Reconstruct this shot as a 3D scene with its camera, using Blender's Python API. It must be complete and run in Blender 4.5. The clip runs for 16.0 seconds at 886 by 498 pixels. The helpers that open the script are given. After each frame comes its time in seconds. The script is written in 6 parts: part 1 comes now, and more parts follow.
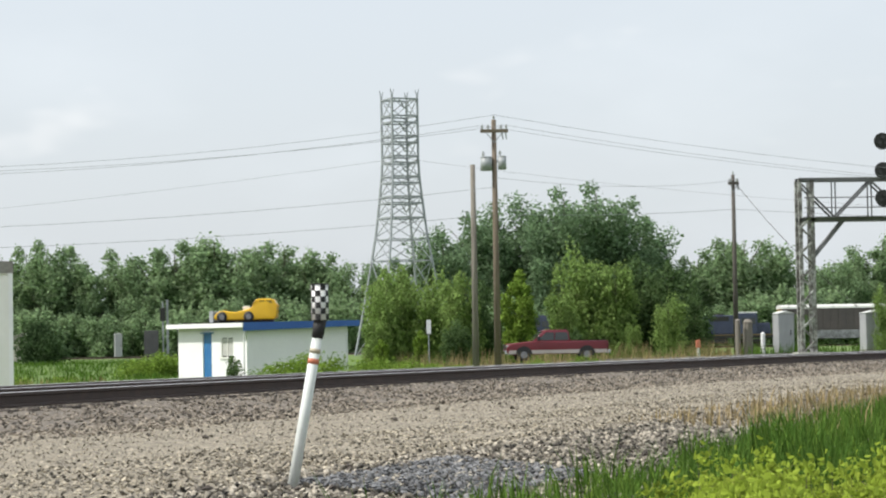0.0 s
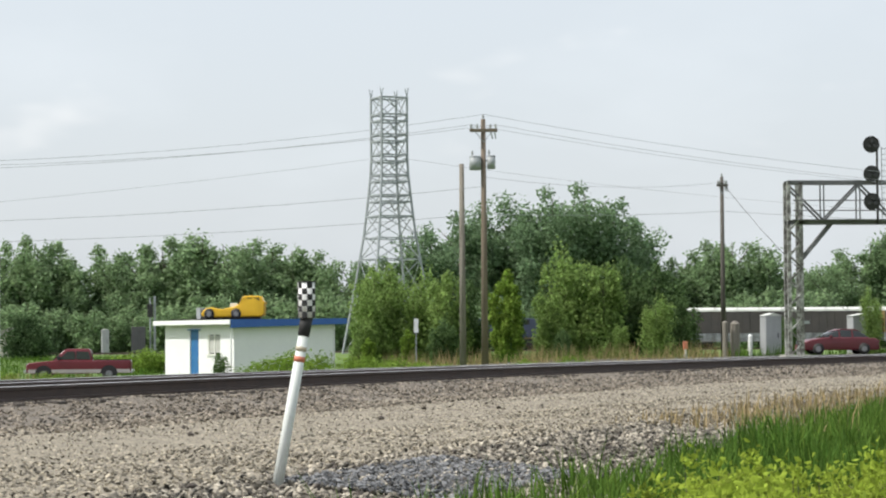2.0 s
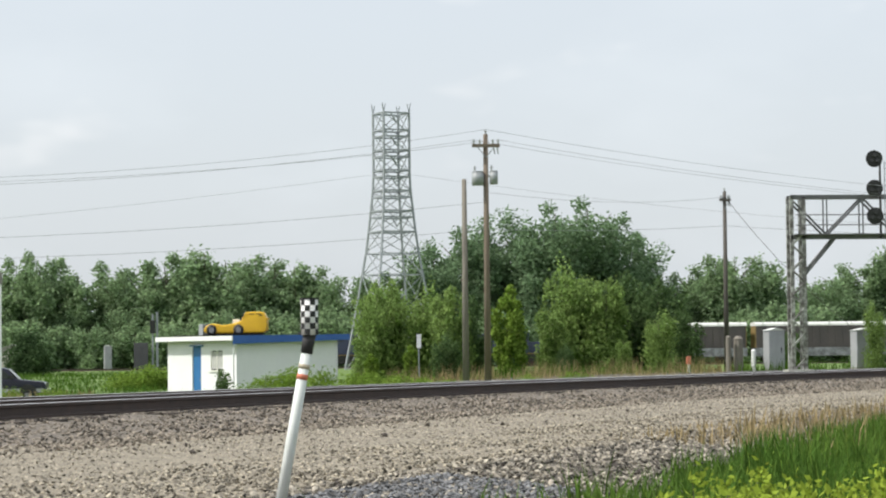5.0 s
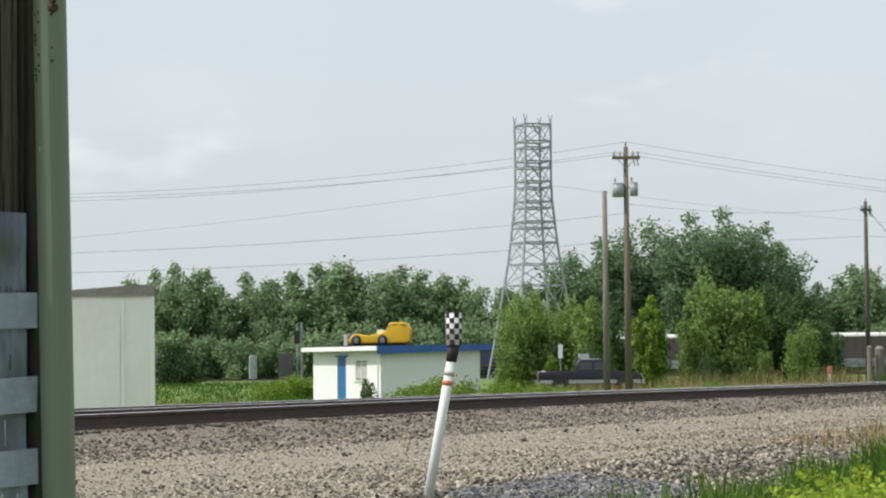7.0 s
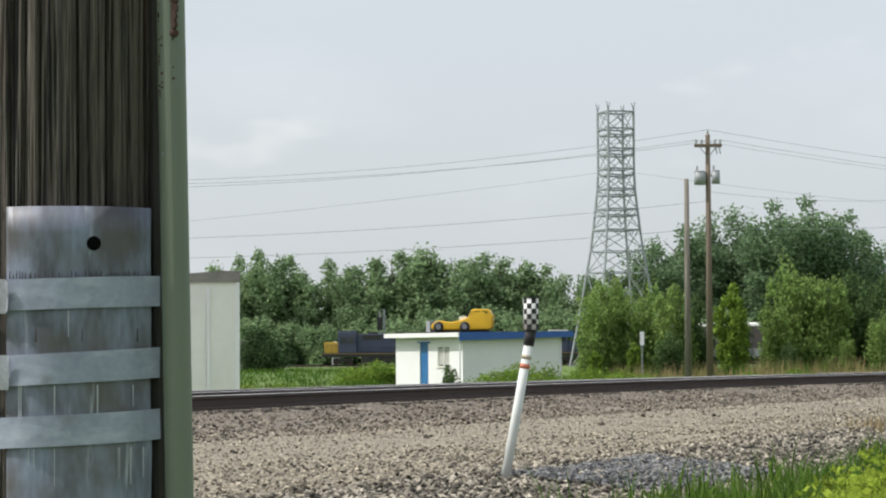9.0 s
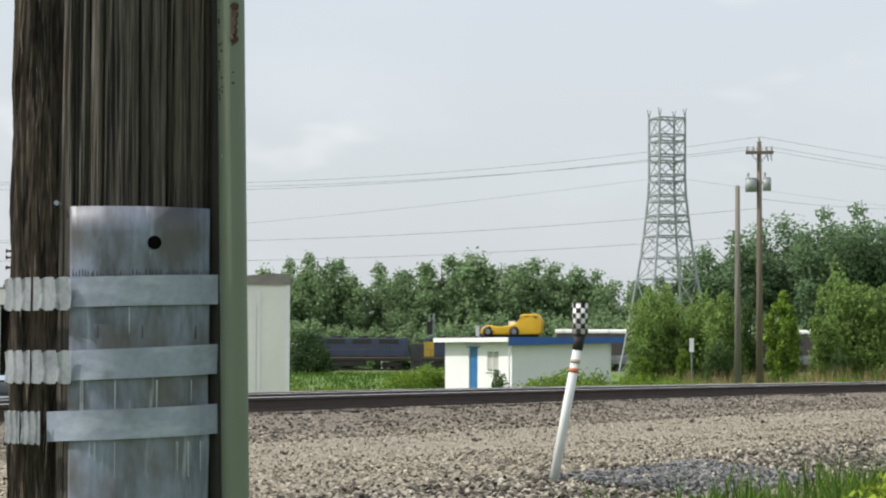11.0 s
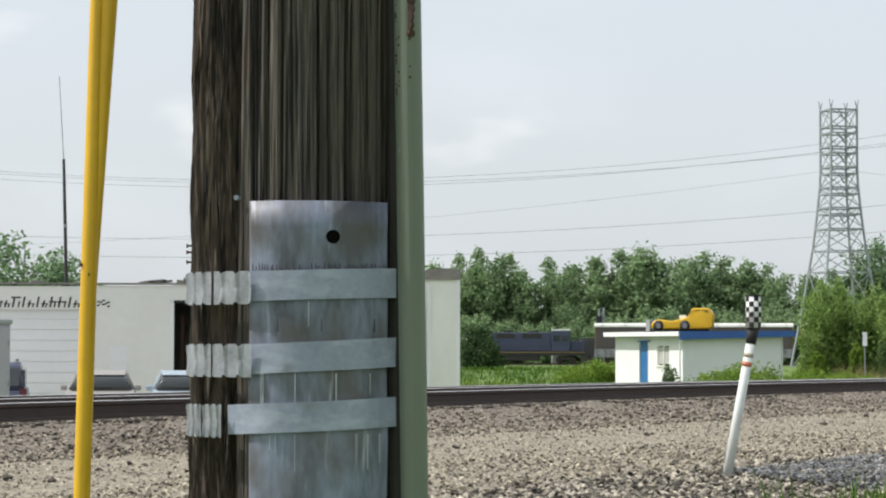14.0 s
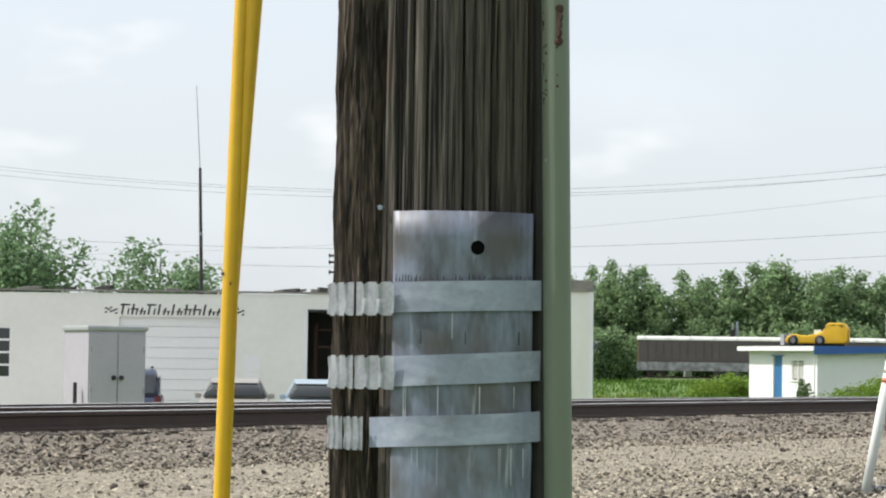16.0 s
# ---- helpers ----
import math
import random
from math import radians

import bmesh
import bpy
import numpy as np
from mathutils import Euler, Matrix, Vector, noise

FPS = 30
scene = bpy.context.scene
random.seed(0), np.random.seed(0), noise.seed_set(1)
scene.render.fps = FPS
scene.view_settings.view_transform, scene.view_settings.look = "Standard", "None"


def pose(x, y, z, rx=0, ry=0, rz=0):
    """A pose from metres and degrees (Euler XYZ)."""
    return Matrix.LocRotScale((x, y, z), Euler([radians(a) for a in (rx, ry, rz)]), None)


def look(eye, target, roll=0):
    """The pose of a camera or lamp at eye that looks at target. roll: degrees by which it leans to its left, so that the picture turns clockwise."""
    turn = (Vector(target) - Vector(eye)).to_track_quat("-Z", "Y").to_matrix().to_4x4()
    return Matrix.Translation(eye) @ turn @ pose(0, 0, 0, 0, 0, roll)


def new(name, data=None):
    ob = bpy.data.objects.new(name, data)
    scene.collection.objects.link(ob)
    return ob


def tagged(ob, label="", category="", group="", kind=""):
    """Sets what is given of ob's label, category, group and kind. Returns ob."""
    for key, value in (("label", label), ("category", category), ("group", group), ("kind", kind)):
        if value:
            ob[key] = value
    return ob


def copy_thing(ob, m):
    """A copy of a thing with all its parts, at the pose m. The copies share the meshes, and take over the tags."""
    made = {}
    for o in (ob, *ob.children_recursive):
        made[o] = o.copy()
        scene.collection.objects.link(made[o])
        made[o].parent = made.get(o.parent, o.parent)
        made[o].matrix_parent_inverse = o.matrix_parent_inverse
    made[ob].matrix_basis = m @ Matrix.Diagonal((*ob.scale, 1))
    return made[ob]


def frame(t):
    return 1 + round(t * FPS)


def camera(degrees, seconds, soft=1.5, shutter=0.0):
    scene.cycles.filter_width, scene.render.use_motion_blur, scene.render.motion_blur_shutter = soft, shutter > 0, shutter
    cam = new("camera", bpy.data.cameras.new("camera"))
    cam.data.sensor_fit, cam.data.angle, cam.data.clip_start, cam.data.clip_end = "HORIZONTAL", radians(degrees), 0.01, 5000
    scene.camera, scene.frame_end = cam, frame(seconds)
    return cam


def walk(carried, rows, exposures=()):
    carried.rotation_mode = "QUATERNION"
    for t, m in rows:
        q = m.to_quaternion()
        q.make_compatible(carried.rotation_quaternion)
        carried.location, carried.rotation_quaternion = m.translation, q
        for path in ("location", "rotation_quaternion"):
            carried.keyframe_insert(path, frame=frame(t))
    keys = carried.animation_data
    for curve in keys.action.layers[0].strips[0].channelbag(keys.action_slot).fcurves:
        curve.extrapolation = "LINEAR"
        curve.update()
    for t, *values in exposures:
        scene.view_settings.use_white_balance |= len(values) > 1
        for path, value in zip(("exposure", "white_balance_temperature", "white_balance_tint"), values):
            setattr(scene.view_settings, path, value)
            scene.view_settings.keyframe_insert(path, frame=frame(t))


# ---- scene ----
cam = camera(20.74, 16.0, 2.1)
PATH = [
    (0, (0.122, 1.164, 1.582), (0.2990, 3.1545, 1.6567), -1.00),
    (0.5, (0.125, 1.198, 1.584), (0.2801, 3.1906, 1.6466), -0.64),
    (1, (0.130, 1.202, 1.582), (0.2946, 3.1940, 1.6420), -0.32),
    (1.5, (0.129, 1.207, 1.581), (0.3096, 3.1980, 1.6443), -0.25),
    (2, (0.131, 1.229, 1.583), (0.3177, 3.2189, 1.6568), -0.44),
    (2.5, (0.132, 1.256, 1.582), (0.3285, 3.2448, 1.6567), -0.55),
    (3, (0.132, 1.272, 1.583), (0.3290, 3.2604, 1.6643), -0.36),
    (5.5, (0.135, 1.400, 1.595), (0.3089, 3.3903, 1.6844), -0.81),
    (6, (0.117, 1.016, 1.587), (0.2534, 3.0089, 1.6814), -0.71),
    (6.5, (0.064, -0.123, 1.580), (0.1469, 1.8725, 1.6754), -0.54),
    (7, (0.064, -0.151, 1.580), (0.1317, 1.8457, 1.6761), -0.59),
    (7.5, (0.065, -0.174, 1.577), (0.1093, 1.8239, 1.6544), -0.45),
    (8, (0.076, -0.286, 1.578), (0.0961, 1.7121, 1.6580), -0.38),
    (8.5, (0.079, -0.317, 1.574), (0.0924, 1.6815, 1.6589), -0.34),
    (9, (0.079, -0.812, 1.555), (0.0782, 1.1861, 1.6409), -0.34),
    (11.5, (0.078, -0.944, 1.544), (0.0220, 1.0535, 1.6341), 0.51),
    (12, (0.075, -0.955, 1.545), (-0.0021, 1.0413, 1.6333), 0.65),
    (12.5, (0.065, -0.898, 1.545), (-0.0453, 1.0974, 1.6290), 0.02),
    (13, (0.073, -0.954, 1.540), (-0.0727, 1.0392, 1.6209), -0.27),
    (13.5, (0.065, -0.926, 1.543), (-0.1010, 1.0658, 1.6249), -0.10),
    (14, (0.062, -0.934, 1.541), (-0.1197, 1.0559, 1.6260), 0.10),
    (14.5, (0.052, -0.917, 1.545), (-0.2035, 1.0644, 1.6336), -0.00),
    (15, (0.048, -0.923, 1.543), (-0.2072, 1.0590, 1.6298), 0.69),
    (15.5, (0.037, -0.893, 1.543), (-0.2487, 1.0847, 1.6337), 0.59),
    (16, (0.029, -0.859, 1.545), (-0.2617, 1.1178, 1.6384), 0.78),
]
walk(cam, [(t, look(eye, target, roll)) for t, eye, target, roll in PATH],
     ((0.0, 0.14), (3.0, 0.12), (5.5, 0.10), (7.0, 0.0), (9.0, -0.02), (12.5, 0.06), (14.5, 0.12), (16.0, 0.24)))

# ---- world, sun and exposure ----
SUN_AZ, SUN_EL = radians(-96), radians(53)
sun_dir = Vector((math.sin(SUN_AZ) * math.cos(SUN_EL), math.cos(SUN_AZ) * math.cos(SUN_EL), math.sin(SUN_EL)))
world = bpy.data.worlds.new("sky")
scene.world = world
world.use_nodes = True
wn, wl = world.node_tree.nodes, world.node_tree.links
sky = wn.new("ShaderNodeTexSky")
sky.sky_type, sky.sun_disc = "NISHITA", False
sky.sun_elevation, sky.sun_rotation = SUN_EL, SUN_AZ % (2 * math.pi)
sky.air_density, sky.dust_density, sky.ozone_density = 1.0, 4.0, 1.5
coord = wn.new("ShaderNodeTexCoord")
squash = wn.new("ShaderNodeMapping")
squash.inputs["Scale"].default_value = (7, 7, 16)
wl.new(coord.outputs["Generated"], squash.inputs[0])
puff = wn.new("ShaderNodeTexNoise")
puff.inputs["Scale"].default_value, puff.inputs["Detail"].default_value = 1.0, 4.0
wl.new(squash.outputs[0], puff.inputs[0])
puff_ramp = wn.new("ShaderNodeMapRange")
puff_ramp.inputs[1].default_value, puff_ramp.inputs[2].default_value = 0.50, 0.75
puff_ramp.inputs[3].default_value, puff_ramp.inputs[4].default_value = 0.66, 0.74
wl.new(puff.outputs[0], puff_ramp.inputs[0])
haze = wn.new("ShaderNodeMix")
haze.data_type = "RGBA"
haze.inputs[7].default_value = (7.0, 7.45, 7.85, 1)
wl.new(puff_ramp.outputs[0], haze.inputs[0])
wl.new(sky.outputs[0], haze.inputs[6])
bg = wn["Background"]
bg.inputs[1].default_value = 0.125
# a few small faint fair-weather puffs
spot = wn.new("ShaderNodeTexNoise")
spot.inputs["Scale"].default_value, spot.inputs["Detail"].default_value = 1.7, 3.0
wl.new(squash.outputs[0], spot.inputs[0])
spot_ramp = wn.new("ShaderNodeMapRange")
spot_ramp.interpolation_type = "SMOOTHSTEP"
spot_ramp.inputs[1].default_value, spot_ramp.inputs[2].default_value = 0.57, 0.74
spot_ramp.inputs[3].default_value, spot_ramp.inputs[4].default_value = 0.0, 0.36
wl.new(spot.outputs[0], spot_ramp.inputs[0])
cloud = wn.new("ShaderNodeMix")
cloud.data_type = "RGBA"
cloud.inputs[7].default_value = (8.3, 8.25, 8.2, 1)
wl.new(spot_ramp.outputs[0], cloud.inputs[0])
wl.new(haze.outputs[2], cloud.inputs[6])
wl.new(cloud.outputs[2], bg.inputs[0])
sun_data = bpy.data.lights.new("sun", "SUN")
sun_data.energy, sun_data.angle, sun_data.color = 4.1, radians(0.8), (1.0, 0.965, 0.91)
sun = new("sun", sun_data)
sun.matrix_world = look(sun_dir * 50, (0, 0, 0))


# ---- materials ----
def mat(name, a, b=None, scale=4.0, rough=0.7, metal=0.0, bump=0.0, bump_scale=None, stretch=(1, 1, 1), vary=0.0,
        island=False, fine=0.35, detail=6.0, translucent=0.0, spec=0.5, lo=0.32, hi=0.68):
    """Two-scale noise between colours a and b, with grain, relief and an optional tone shift per object or island."""
    m = bpy.data.materials.new(name)
    m.use_nodes = True
    n, l = m.node_tree.nodes, m.node_tree.links
    bs = n["Principled BSDF"]
    bs.inputs["Roughness"].default_value, bs.inputs["Metallic"].default_value = rough, metal
    bs.inputs["Specular IOR Level"].default_value = spec
    b = b or tuple(c * 0.75 for c in a)
    tc = n.new("ShaderNodeTexCoord")
    mp = n.new("ShaderNodeMapping")
    mp.inputs["Scale"].default_value = stretch
    l.new(tc.outputs["Object"], mp.inputs[0])
    n1 = n.new("ShaderNodeTexNoise")
    n1.inputs["Scale"].default_value, n1.inputs["Detail"].default_value = scale, detail
    n2 = n.new("ShaderNodeTexNoise")
    n2.inputs["Scale"].default_value, n2.inputs["Detail"].default_value = scale * 9, 3.0
    l.new(mp.outputs[0], n1.inputs[0])
    l.new(mp.outputs[0], n2.inputs[0])
    mixn = n.new("ShaderNodeMix")
    mixn.inputs[0].default_value = fine
    l.new(n1.outputs[0], mixn.inputs[2])
    l.new(n2.outputs[0], mixn.inputs[3])
    rng = n.new("ShaderNodeMapRange")
    rng.inputs[1].default_value, rng.inputs[2].default_value = lo, hi
    l.new(mixn.outputs[0], rng.inputs[0])
    mc = n.new("ShaderNodeMix")
    mc.data_type = "RGBA"
    mc.inputs[6].default_value, mc.inputs[7].default_value = (*a, 1), (*b, 1)
    l.new(rng.outputs[0], mc.inputs[0])
    col = mc.outputs[2]
    if vary:
        src = n.new("ShaderNodeNewGeometry").outputs["Random Per Island"] if island else n.new("ShaderNodeObjectInfo").outputs["Random"]
        vr = n.new("ShaderNodeMapRange")
        vr.inputs[3].default_value, vr.inputs[4].default_value = 1 - vary, 1 + vary
        l.new(src, vr.inputs[0])
        hs = n.new("ShaderNodeHueSaturation")
        l.new(vr.outputs[0], hs.inputs["Value"])
        l.new(col, hs.inputs["Color"])
        col = hs.outputs[0]
    l.new(col, bs.inputs["Base Color"])
    if bump:
        bp = n.new("ShaderNodeBump")
        bp.inputs["Strength"].default_value, bp.inputs["Distance"].default_value = bump, 0.02
        nb = n2
        if bump_scale:
            nb = n.new("ShaderNodeTexNoise")
            nb.inputs["Scale"].default_value, nb.inputs["Detail"].default_value = bump_scale, 5.0
            l.new(mp.outputs[0], nb.inputs[0])
        l.new(nb.outputs[0], bp.inputs["Height"])
        l.new(bp.outputs[0], bs.inputs["Normal"])
    if translucent:
        tr = n.new("ShaderNodeBsdfTranslucent")
        l.new(col, tr.inputs[0])
        ms = n.new("ShaderNodeMixShader")
        ms.inputs[0].default_value = translucent
        l.new(bs.outputs[0], ms.inputs[1])
        l.new(tr.outputs[0], ms.inputs[2])
        l.new(ms.outputs[0], n["Material Output"].inputs[0])
    return m


M_FIELD = mat("meadow", (0.055, 0.125, 0.016), (0.135, 0.19, 0.035), 0.5, 0.95, bump=0.4, bump_scale=6)
M_DIRT = mat("trackside_soil", (0.20, 0.16, 0.11), (0.10, 0.10, 0.05), 0.6, 0.95, bump=0.4, bump_scale=14)
M_GRAVEL = mat("crushed_stone_fines", (0.335, 0.295, 0.22), (0.105, 0.092, 0.07), 11.0, 0.95, bump=0.9, bump_scale=30, fine=0.45, lo=0.38, hi=0.62)
M_GRAVEL_BR = mat("rust_dusted_fines", (0.22, 0.19, 0.15), (0.07, 0.06, 0.05), 11.0, 0.95, bump=0.9, bump_scale=30, fine=0.45, lo=0.38, hi=0.62)
# dark tone paints the shade in the gaps between coarse stones
M_GRAVEL_DK = mat("dark_soil_between_stones", (0.15, 0.13, 0.10), (0.045, 0.04, 0.032), 11.0, 0.95, bump=0.9, bump_scale=30, fine=0.45, lo=0.38, hi=0.62)
M_STONE = mat("ballast_stone", (0.325, 0.29, 0.22), (0.165, 0.146, 0.112), 3.0, 0.9, vary=0.85, island=True)
M_STONE_PATH = mat("trodden_path_stone", (0.36, 0.32, 0.25), (0.17, 0.152, 0.118), 3.0, 0.9, vary=0.75, island=True)
M_STONE_PALE = mat("pale_coarse_stone", (0.36, 0.325, 0.26), (0.09, 0.08, 0.065), 3.0, 0.9, vary=0.95, island=True)
M_STONE_BR = mat("rust_dusted_ballast_stone", (0.26, 0.225, 0.175), (0.105, 0.09, 0.073), 3.0, 0.9, vary=0.85, island=True)
M_STONE_DK = mat("bluish_ballast_stone", (0.185, 0.188, 0.19), (0.09, 0.092, 0.095), 3.0, 0.9, vary=0.7, island=True)
M_ASPHALT = mat("road_asphalt", (0.10, 0.098, 0.094), (0.07, 0.068, 0.066), 0.8, 0.9, bump=0.3, bump_scale=30)
M_RAIL = mat("rusty_rail_steel", (0.032, 0.022, 0.018), (0.058, 0.036, 0.026), 5.0, 0.7, bump=0.2)
# pale half-metal tone puts the bright sky glint into the head colour
M_RAILTOP = mat("polished_rail_head", (0.62, 0.61, 0.60), (0.52, 0.50, 0.49), 3.0, 0.45, 0.5)
M_TIE = mat("creosoted_tie_wood", (0.045, 0.036, 0.03), (0.10, 0.085, 0.07), 6.0, 0.9, bump=0.5, stretch=(1, 8, 8), vary=0.4)
M_WHITE = mat("white_wall_paint", (0.82, 0.82, 0.82), (0.76, 0.76, 0.76), 0.7, 0.75, bump=0.12, bump_scale=18)
M_WHITE_OLD = mat("weathered_white_paint", (0.82, 0.815, 0.77), (0.74, 0.73, 0.68), 0.5, 0.8, bump=0.15, bump_scale=12)
M_BLUE = mat("blue_trim_paint", (0.028, 0.10, 0.36), (0.04, 0.13, 0.40), 1.5, 0.5)
M_BLUEDOOR = mat("blue_door_paint", (0.015, 0.12, 0.32), (0.03, 0.17, 0.38), 2.0, 0.5)
M_ROOF = mat("tar_roofing", (0.05, 0.048, 0.046), (0.10, 0.095, 0.09), 1.0, 0.9, bump=0.3)
M_GREYROOF = mat("weathered_roofing_felt", (0.30, 0.285, 0.26), (0.17, 0.16, 0.145), 1.2, 0.9, bump=0.4)
# near-black for dark parts; also paints the shade inside openings
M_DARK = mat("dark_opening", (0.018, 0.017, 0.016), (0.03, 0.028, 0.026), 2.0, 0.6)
M_GLASS = mat("dark_window_glass", (0.02, 0.024, 0.026), (0.035, 0.04, 0.042), 1.0, 0.06, spec=0.8)
M_YELLOW = mat("yellow_fibreglass", (0.72, 0.44, 0.012), (0.62, 0.36, 0.01), 2.0, 0.38)
M_YGUARD = mat("yellow_plastic_guard", (0.78, 0.46, 0.02), (0.66, 0.37, 0.012), 3.0, 0.42, bump=0.05)
M_BLACK = mat("black_rubber", (0.018, 0.018, 0.018), (0.03, 0.03, 0.03), 4.0, 0.75)
M_CHROME = mat("bright_metal", (0.62, 0.62, 0.62), (0.5, 0.5, 0.5), 5.0, 0.25, 1.0)
M_STEEL = mat("galvanised_lattice_steel", (0.33, 0.35, 0.375), (0.25, 0.27, 0.29), 2.0, 0.6, 0.1)
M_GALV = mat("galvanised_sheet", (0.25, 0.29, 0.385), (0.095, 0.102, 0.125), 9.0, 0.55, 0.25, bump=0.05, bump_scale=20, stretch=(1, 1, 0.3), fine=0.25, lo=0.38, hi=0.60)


def stain_or_shading(m, colour, scale, lo, hi, most):
    """Lays one more layer of stains, grain or painted shading over a material's base colour; scale is per axis."""
    n, l = m.node_tree.nodes, m.node_tree.links
    bs = n["Principled BSDF"]
    old = bs.inputs["Base Color"].links[0].from_socket
    tc, mp, nz = n.new("ShaderNodeTexCoord"), n.new("ShaderNodeMapping"), n.new("ShaderNodeTexNoise")
    mp.inputs["Scale"].default_value = scale
    nz.inputs["Scale"].default_value, nz.inputs["Detail"].default_value = 1.0, 5.0
    l.new(tc.outputs["Object"], mp.inputs[0])
    l.new(mp.outputs[0], nz.inputs[0])
    rg = n.new("ShaderNodeMapRange")
    rg.inputs[1].default_value, rg.inputs[2].default_value, rg.inputs[4].default_value = lo, hi, most
    l.new(nz.outputs[0], rg.inputs[0])
    mx = n.new("ShaderNodeMix")
    mx.data_type = "RGBA"
    mx.inputs[7].default_value = (*colour, 1)
    l.new(rg.outputs[0], mx.inputs[0])
    l.new(old, mx.inputs[6])
    l.new(mx.outputs[2], bs.inputs["Base Color"])


stain_or_shading(M_GALV, (0.10, 0.088, 0.075), (7, 7, 5), 0.46, 0.64, 0.8)
stain_or_shading(M_GALV, (0.50, 0.53, 0.60), (34, 34, 3.5), 0.60, 0.72, 0.8)
M_BAND = mat("galvanised_strap", (0.33, 0.368, 0.46), (0.23, 0.255, 0.325), 9.0, 0.6, 0.2, bump=0.06)
# pale blotches are highlights painted into the strap colour
stain_or_shading(M_BAND, (0.50, 0.54, 0.62), (10, 10, 26), 0.52, 0.72, 0.55)
stain_or_shading(M_BAND, (0.16, 0.15, 0.15), (16, 16, 20), 0.60, 0.75, 0.6)
M_BUCKLE = mat("bright_crimped_buckle", (0.66, 0.68, 0.72), (0.42, 0.44, 0.48), 14, 0.5, 0.3, lo=0.42, hi=0.66)
M_WOODPOLE = mat("weathered_pole_wood", (0.112, 0.096, 0.08), (0.048, 0.04, 0.034), 30.0, 0.95, bump=1.0, bump_scale=60, stretch=(1, 1, 0.045), fine=0.5, lo=0.40, hi=0.62)
# near-black streak layers paint the shade of drying cracks into the wood colour
stain_or_shading(M_WOODPOLE, (0.012, 0.010, 0.009), (70, 70, 0.9), 0.58, 0.64, 0.6)
stain_or_shading(M_WOODPOLE, (0.19, 0.17, 0.145), (50, 50, 1.6), 0.60, 0.72, 0.7)
stain_or_shading(M_WOODPOLE, (0.006, 0.005, 0.005), (120, 120, 1.3), 0.595, 0.625, 0.95)
stain_or_shading(M_WOODPOLE, (0.004, 0.004, 0.004), (42, 42, 0.7), 0.61, 0.63, 0.97)
stain_or_shading(M_WOODPOLE, (0.21, 0.195, 0.17), (170, 170, 4.0), 0.60, 0.68, 0.6)
stain_or_shading(M_WOODPOLE, (0.008, 0.007, 0.006), (26, 26, 15), 0.735, 0.76, 0.9)
stain_or_shading(M_WOODPOLE, (0.15, 0.085, 0.065), (6, 6, 2.5), 0.60, 0.72, 0.45)
M_BARK = mat("rough_split_wood", (0.092, 0.067, 0.05), (0.02, 0.015, 0.012), 18.0, 0.95, bump=1.0, bump_scale=45, stretch=(1, 1, 0.14), fine=0.5, lo=0.4, hi=0.62)
stain_or_shading(M_BARK, (0.20, 0.16, 0.125), (60, 60, 9), 0.58, 0.68, 0.75)
# near-black layers colour in the shade of the bark's splits
stain_or_shading(M_BARK, (0.004, 0.003, 0.003), (110, 110, 7), 0.57, 0.61, 0.9)
stain_or_shading(M_BARK, (0.008, 0.007, 0.006), (46, 46, 4), 0.58, 0.66, 0.9)
M_UPOLE = mat("grey_utility_pole_wood", (0.25, 0.228, 0.195), (0.155, 0.138, 0.115), 2.0, 0.95, bump=0.3, stretch=(4, 4, 0.3))
M_UPOLE_BR = mat("brown_utility_pole_wood", (0.205, 0.165, 0.125), (0.135, 0.105, 0.08), 2.0, 0.95, bump=0.3, stretch=(4, 4, 0.3))
M_UPOLE_DK = mat("dark_utility_pole_wood", (0.12, 0.108, 0.095), (0.075, 0.066, 0.058), 2.0, 0.95, bump=0.3, stretch=(4, 4, 0.3))
M_GREENGUARD = mat("sage_green_plastic", (0.155, 0.185, 0.14), (0.13, 0.155, 0.115), 3.0, 0.55, bump=0.05, stretch=(1, 1, 0.3))
M_RUST = mat("rust", (0.065, 0.03, 0.021), (0.036, 0.018, 0.014), 20.0, 0.9)
M_CABLE = mat("black_cable", (0.022, 0.02, 0.018), (0.04, 0.035, 0.03), 6.0, 0.8)
M_WIRE = mat("aluminium_conductor", (0.26, 0.27, 0.285), (0.20, 0.21, 0.22), 1.0, 0.6)
M_TRANSF = mat("grey_transformer_enamel", (0.34, 0.36, 0.37), (0.26, 0.28, 0.29), 3.0, 0.5)
M_CABINET = mat("grey_cabinet_enamel", (0.45, 0.42, 0.475), (0.39, 0.365, 0.42), 1.5, 0.5)
M_SILVER = mat("aluminium_case", (0.42, 0.425, 0.44), (0.33, 0.335, 0.35), 1.2, 0.5, 0.2)
M_MARKER = mat("white_marker_plastic", (0.74, 0.77, 0.74), (0.60, 0.64, 0.60), 6.0, 0.5)
M_ORANGE = mat("faded_orange_band", (0.62, 0.17, 0.08), (0.5, 0.2, 0.13), 8.0, 0.6)
M_RED = mat("dark_red_car_paint", (0.16, 0.018, 0.027), (0.135, 0.015, 0.023), 1.0, 0.28)
M_REDCAR = mat("maroon_car_paint", (0.125, 0.017, 0.025), (0.10, 0.014, 0.02), 1.0, 0.28)
M_NAVY = mat("black_blue_car_paint", (0.012, 0.013, 0.026), (0.016, 0.016, 0.03), 1.0, 0.25)
M_SUV = mat("dark_blue_suv_paint", (0.05, 0.06, 0.10), (0.042, 0.05, 0.088), 1.0, 0.28)
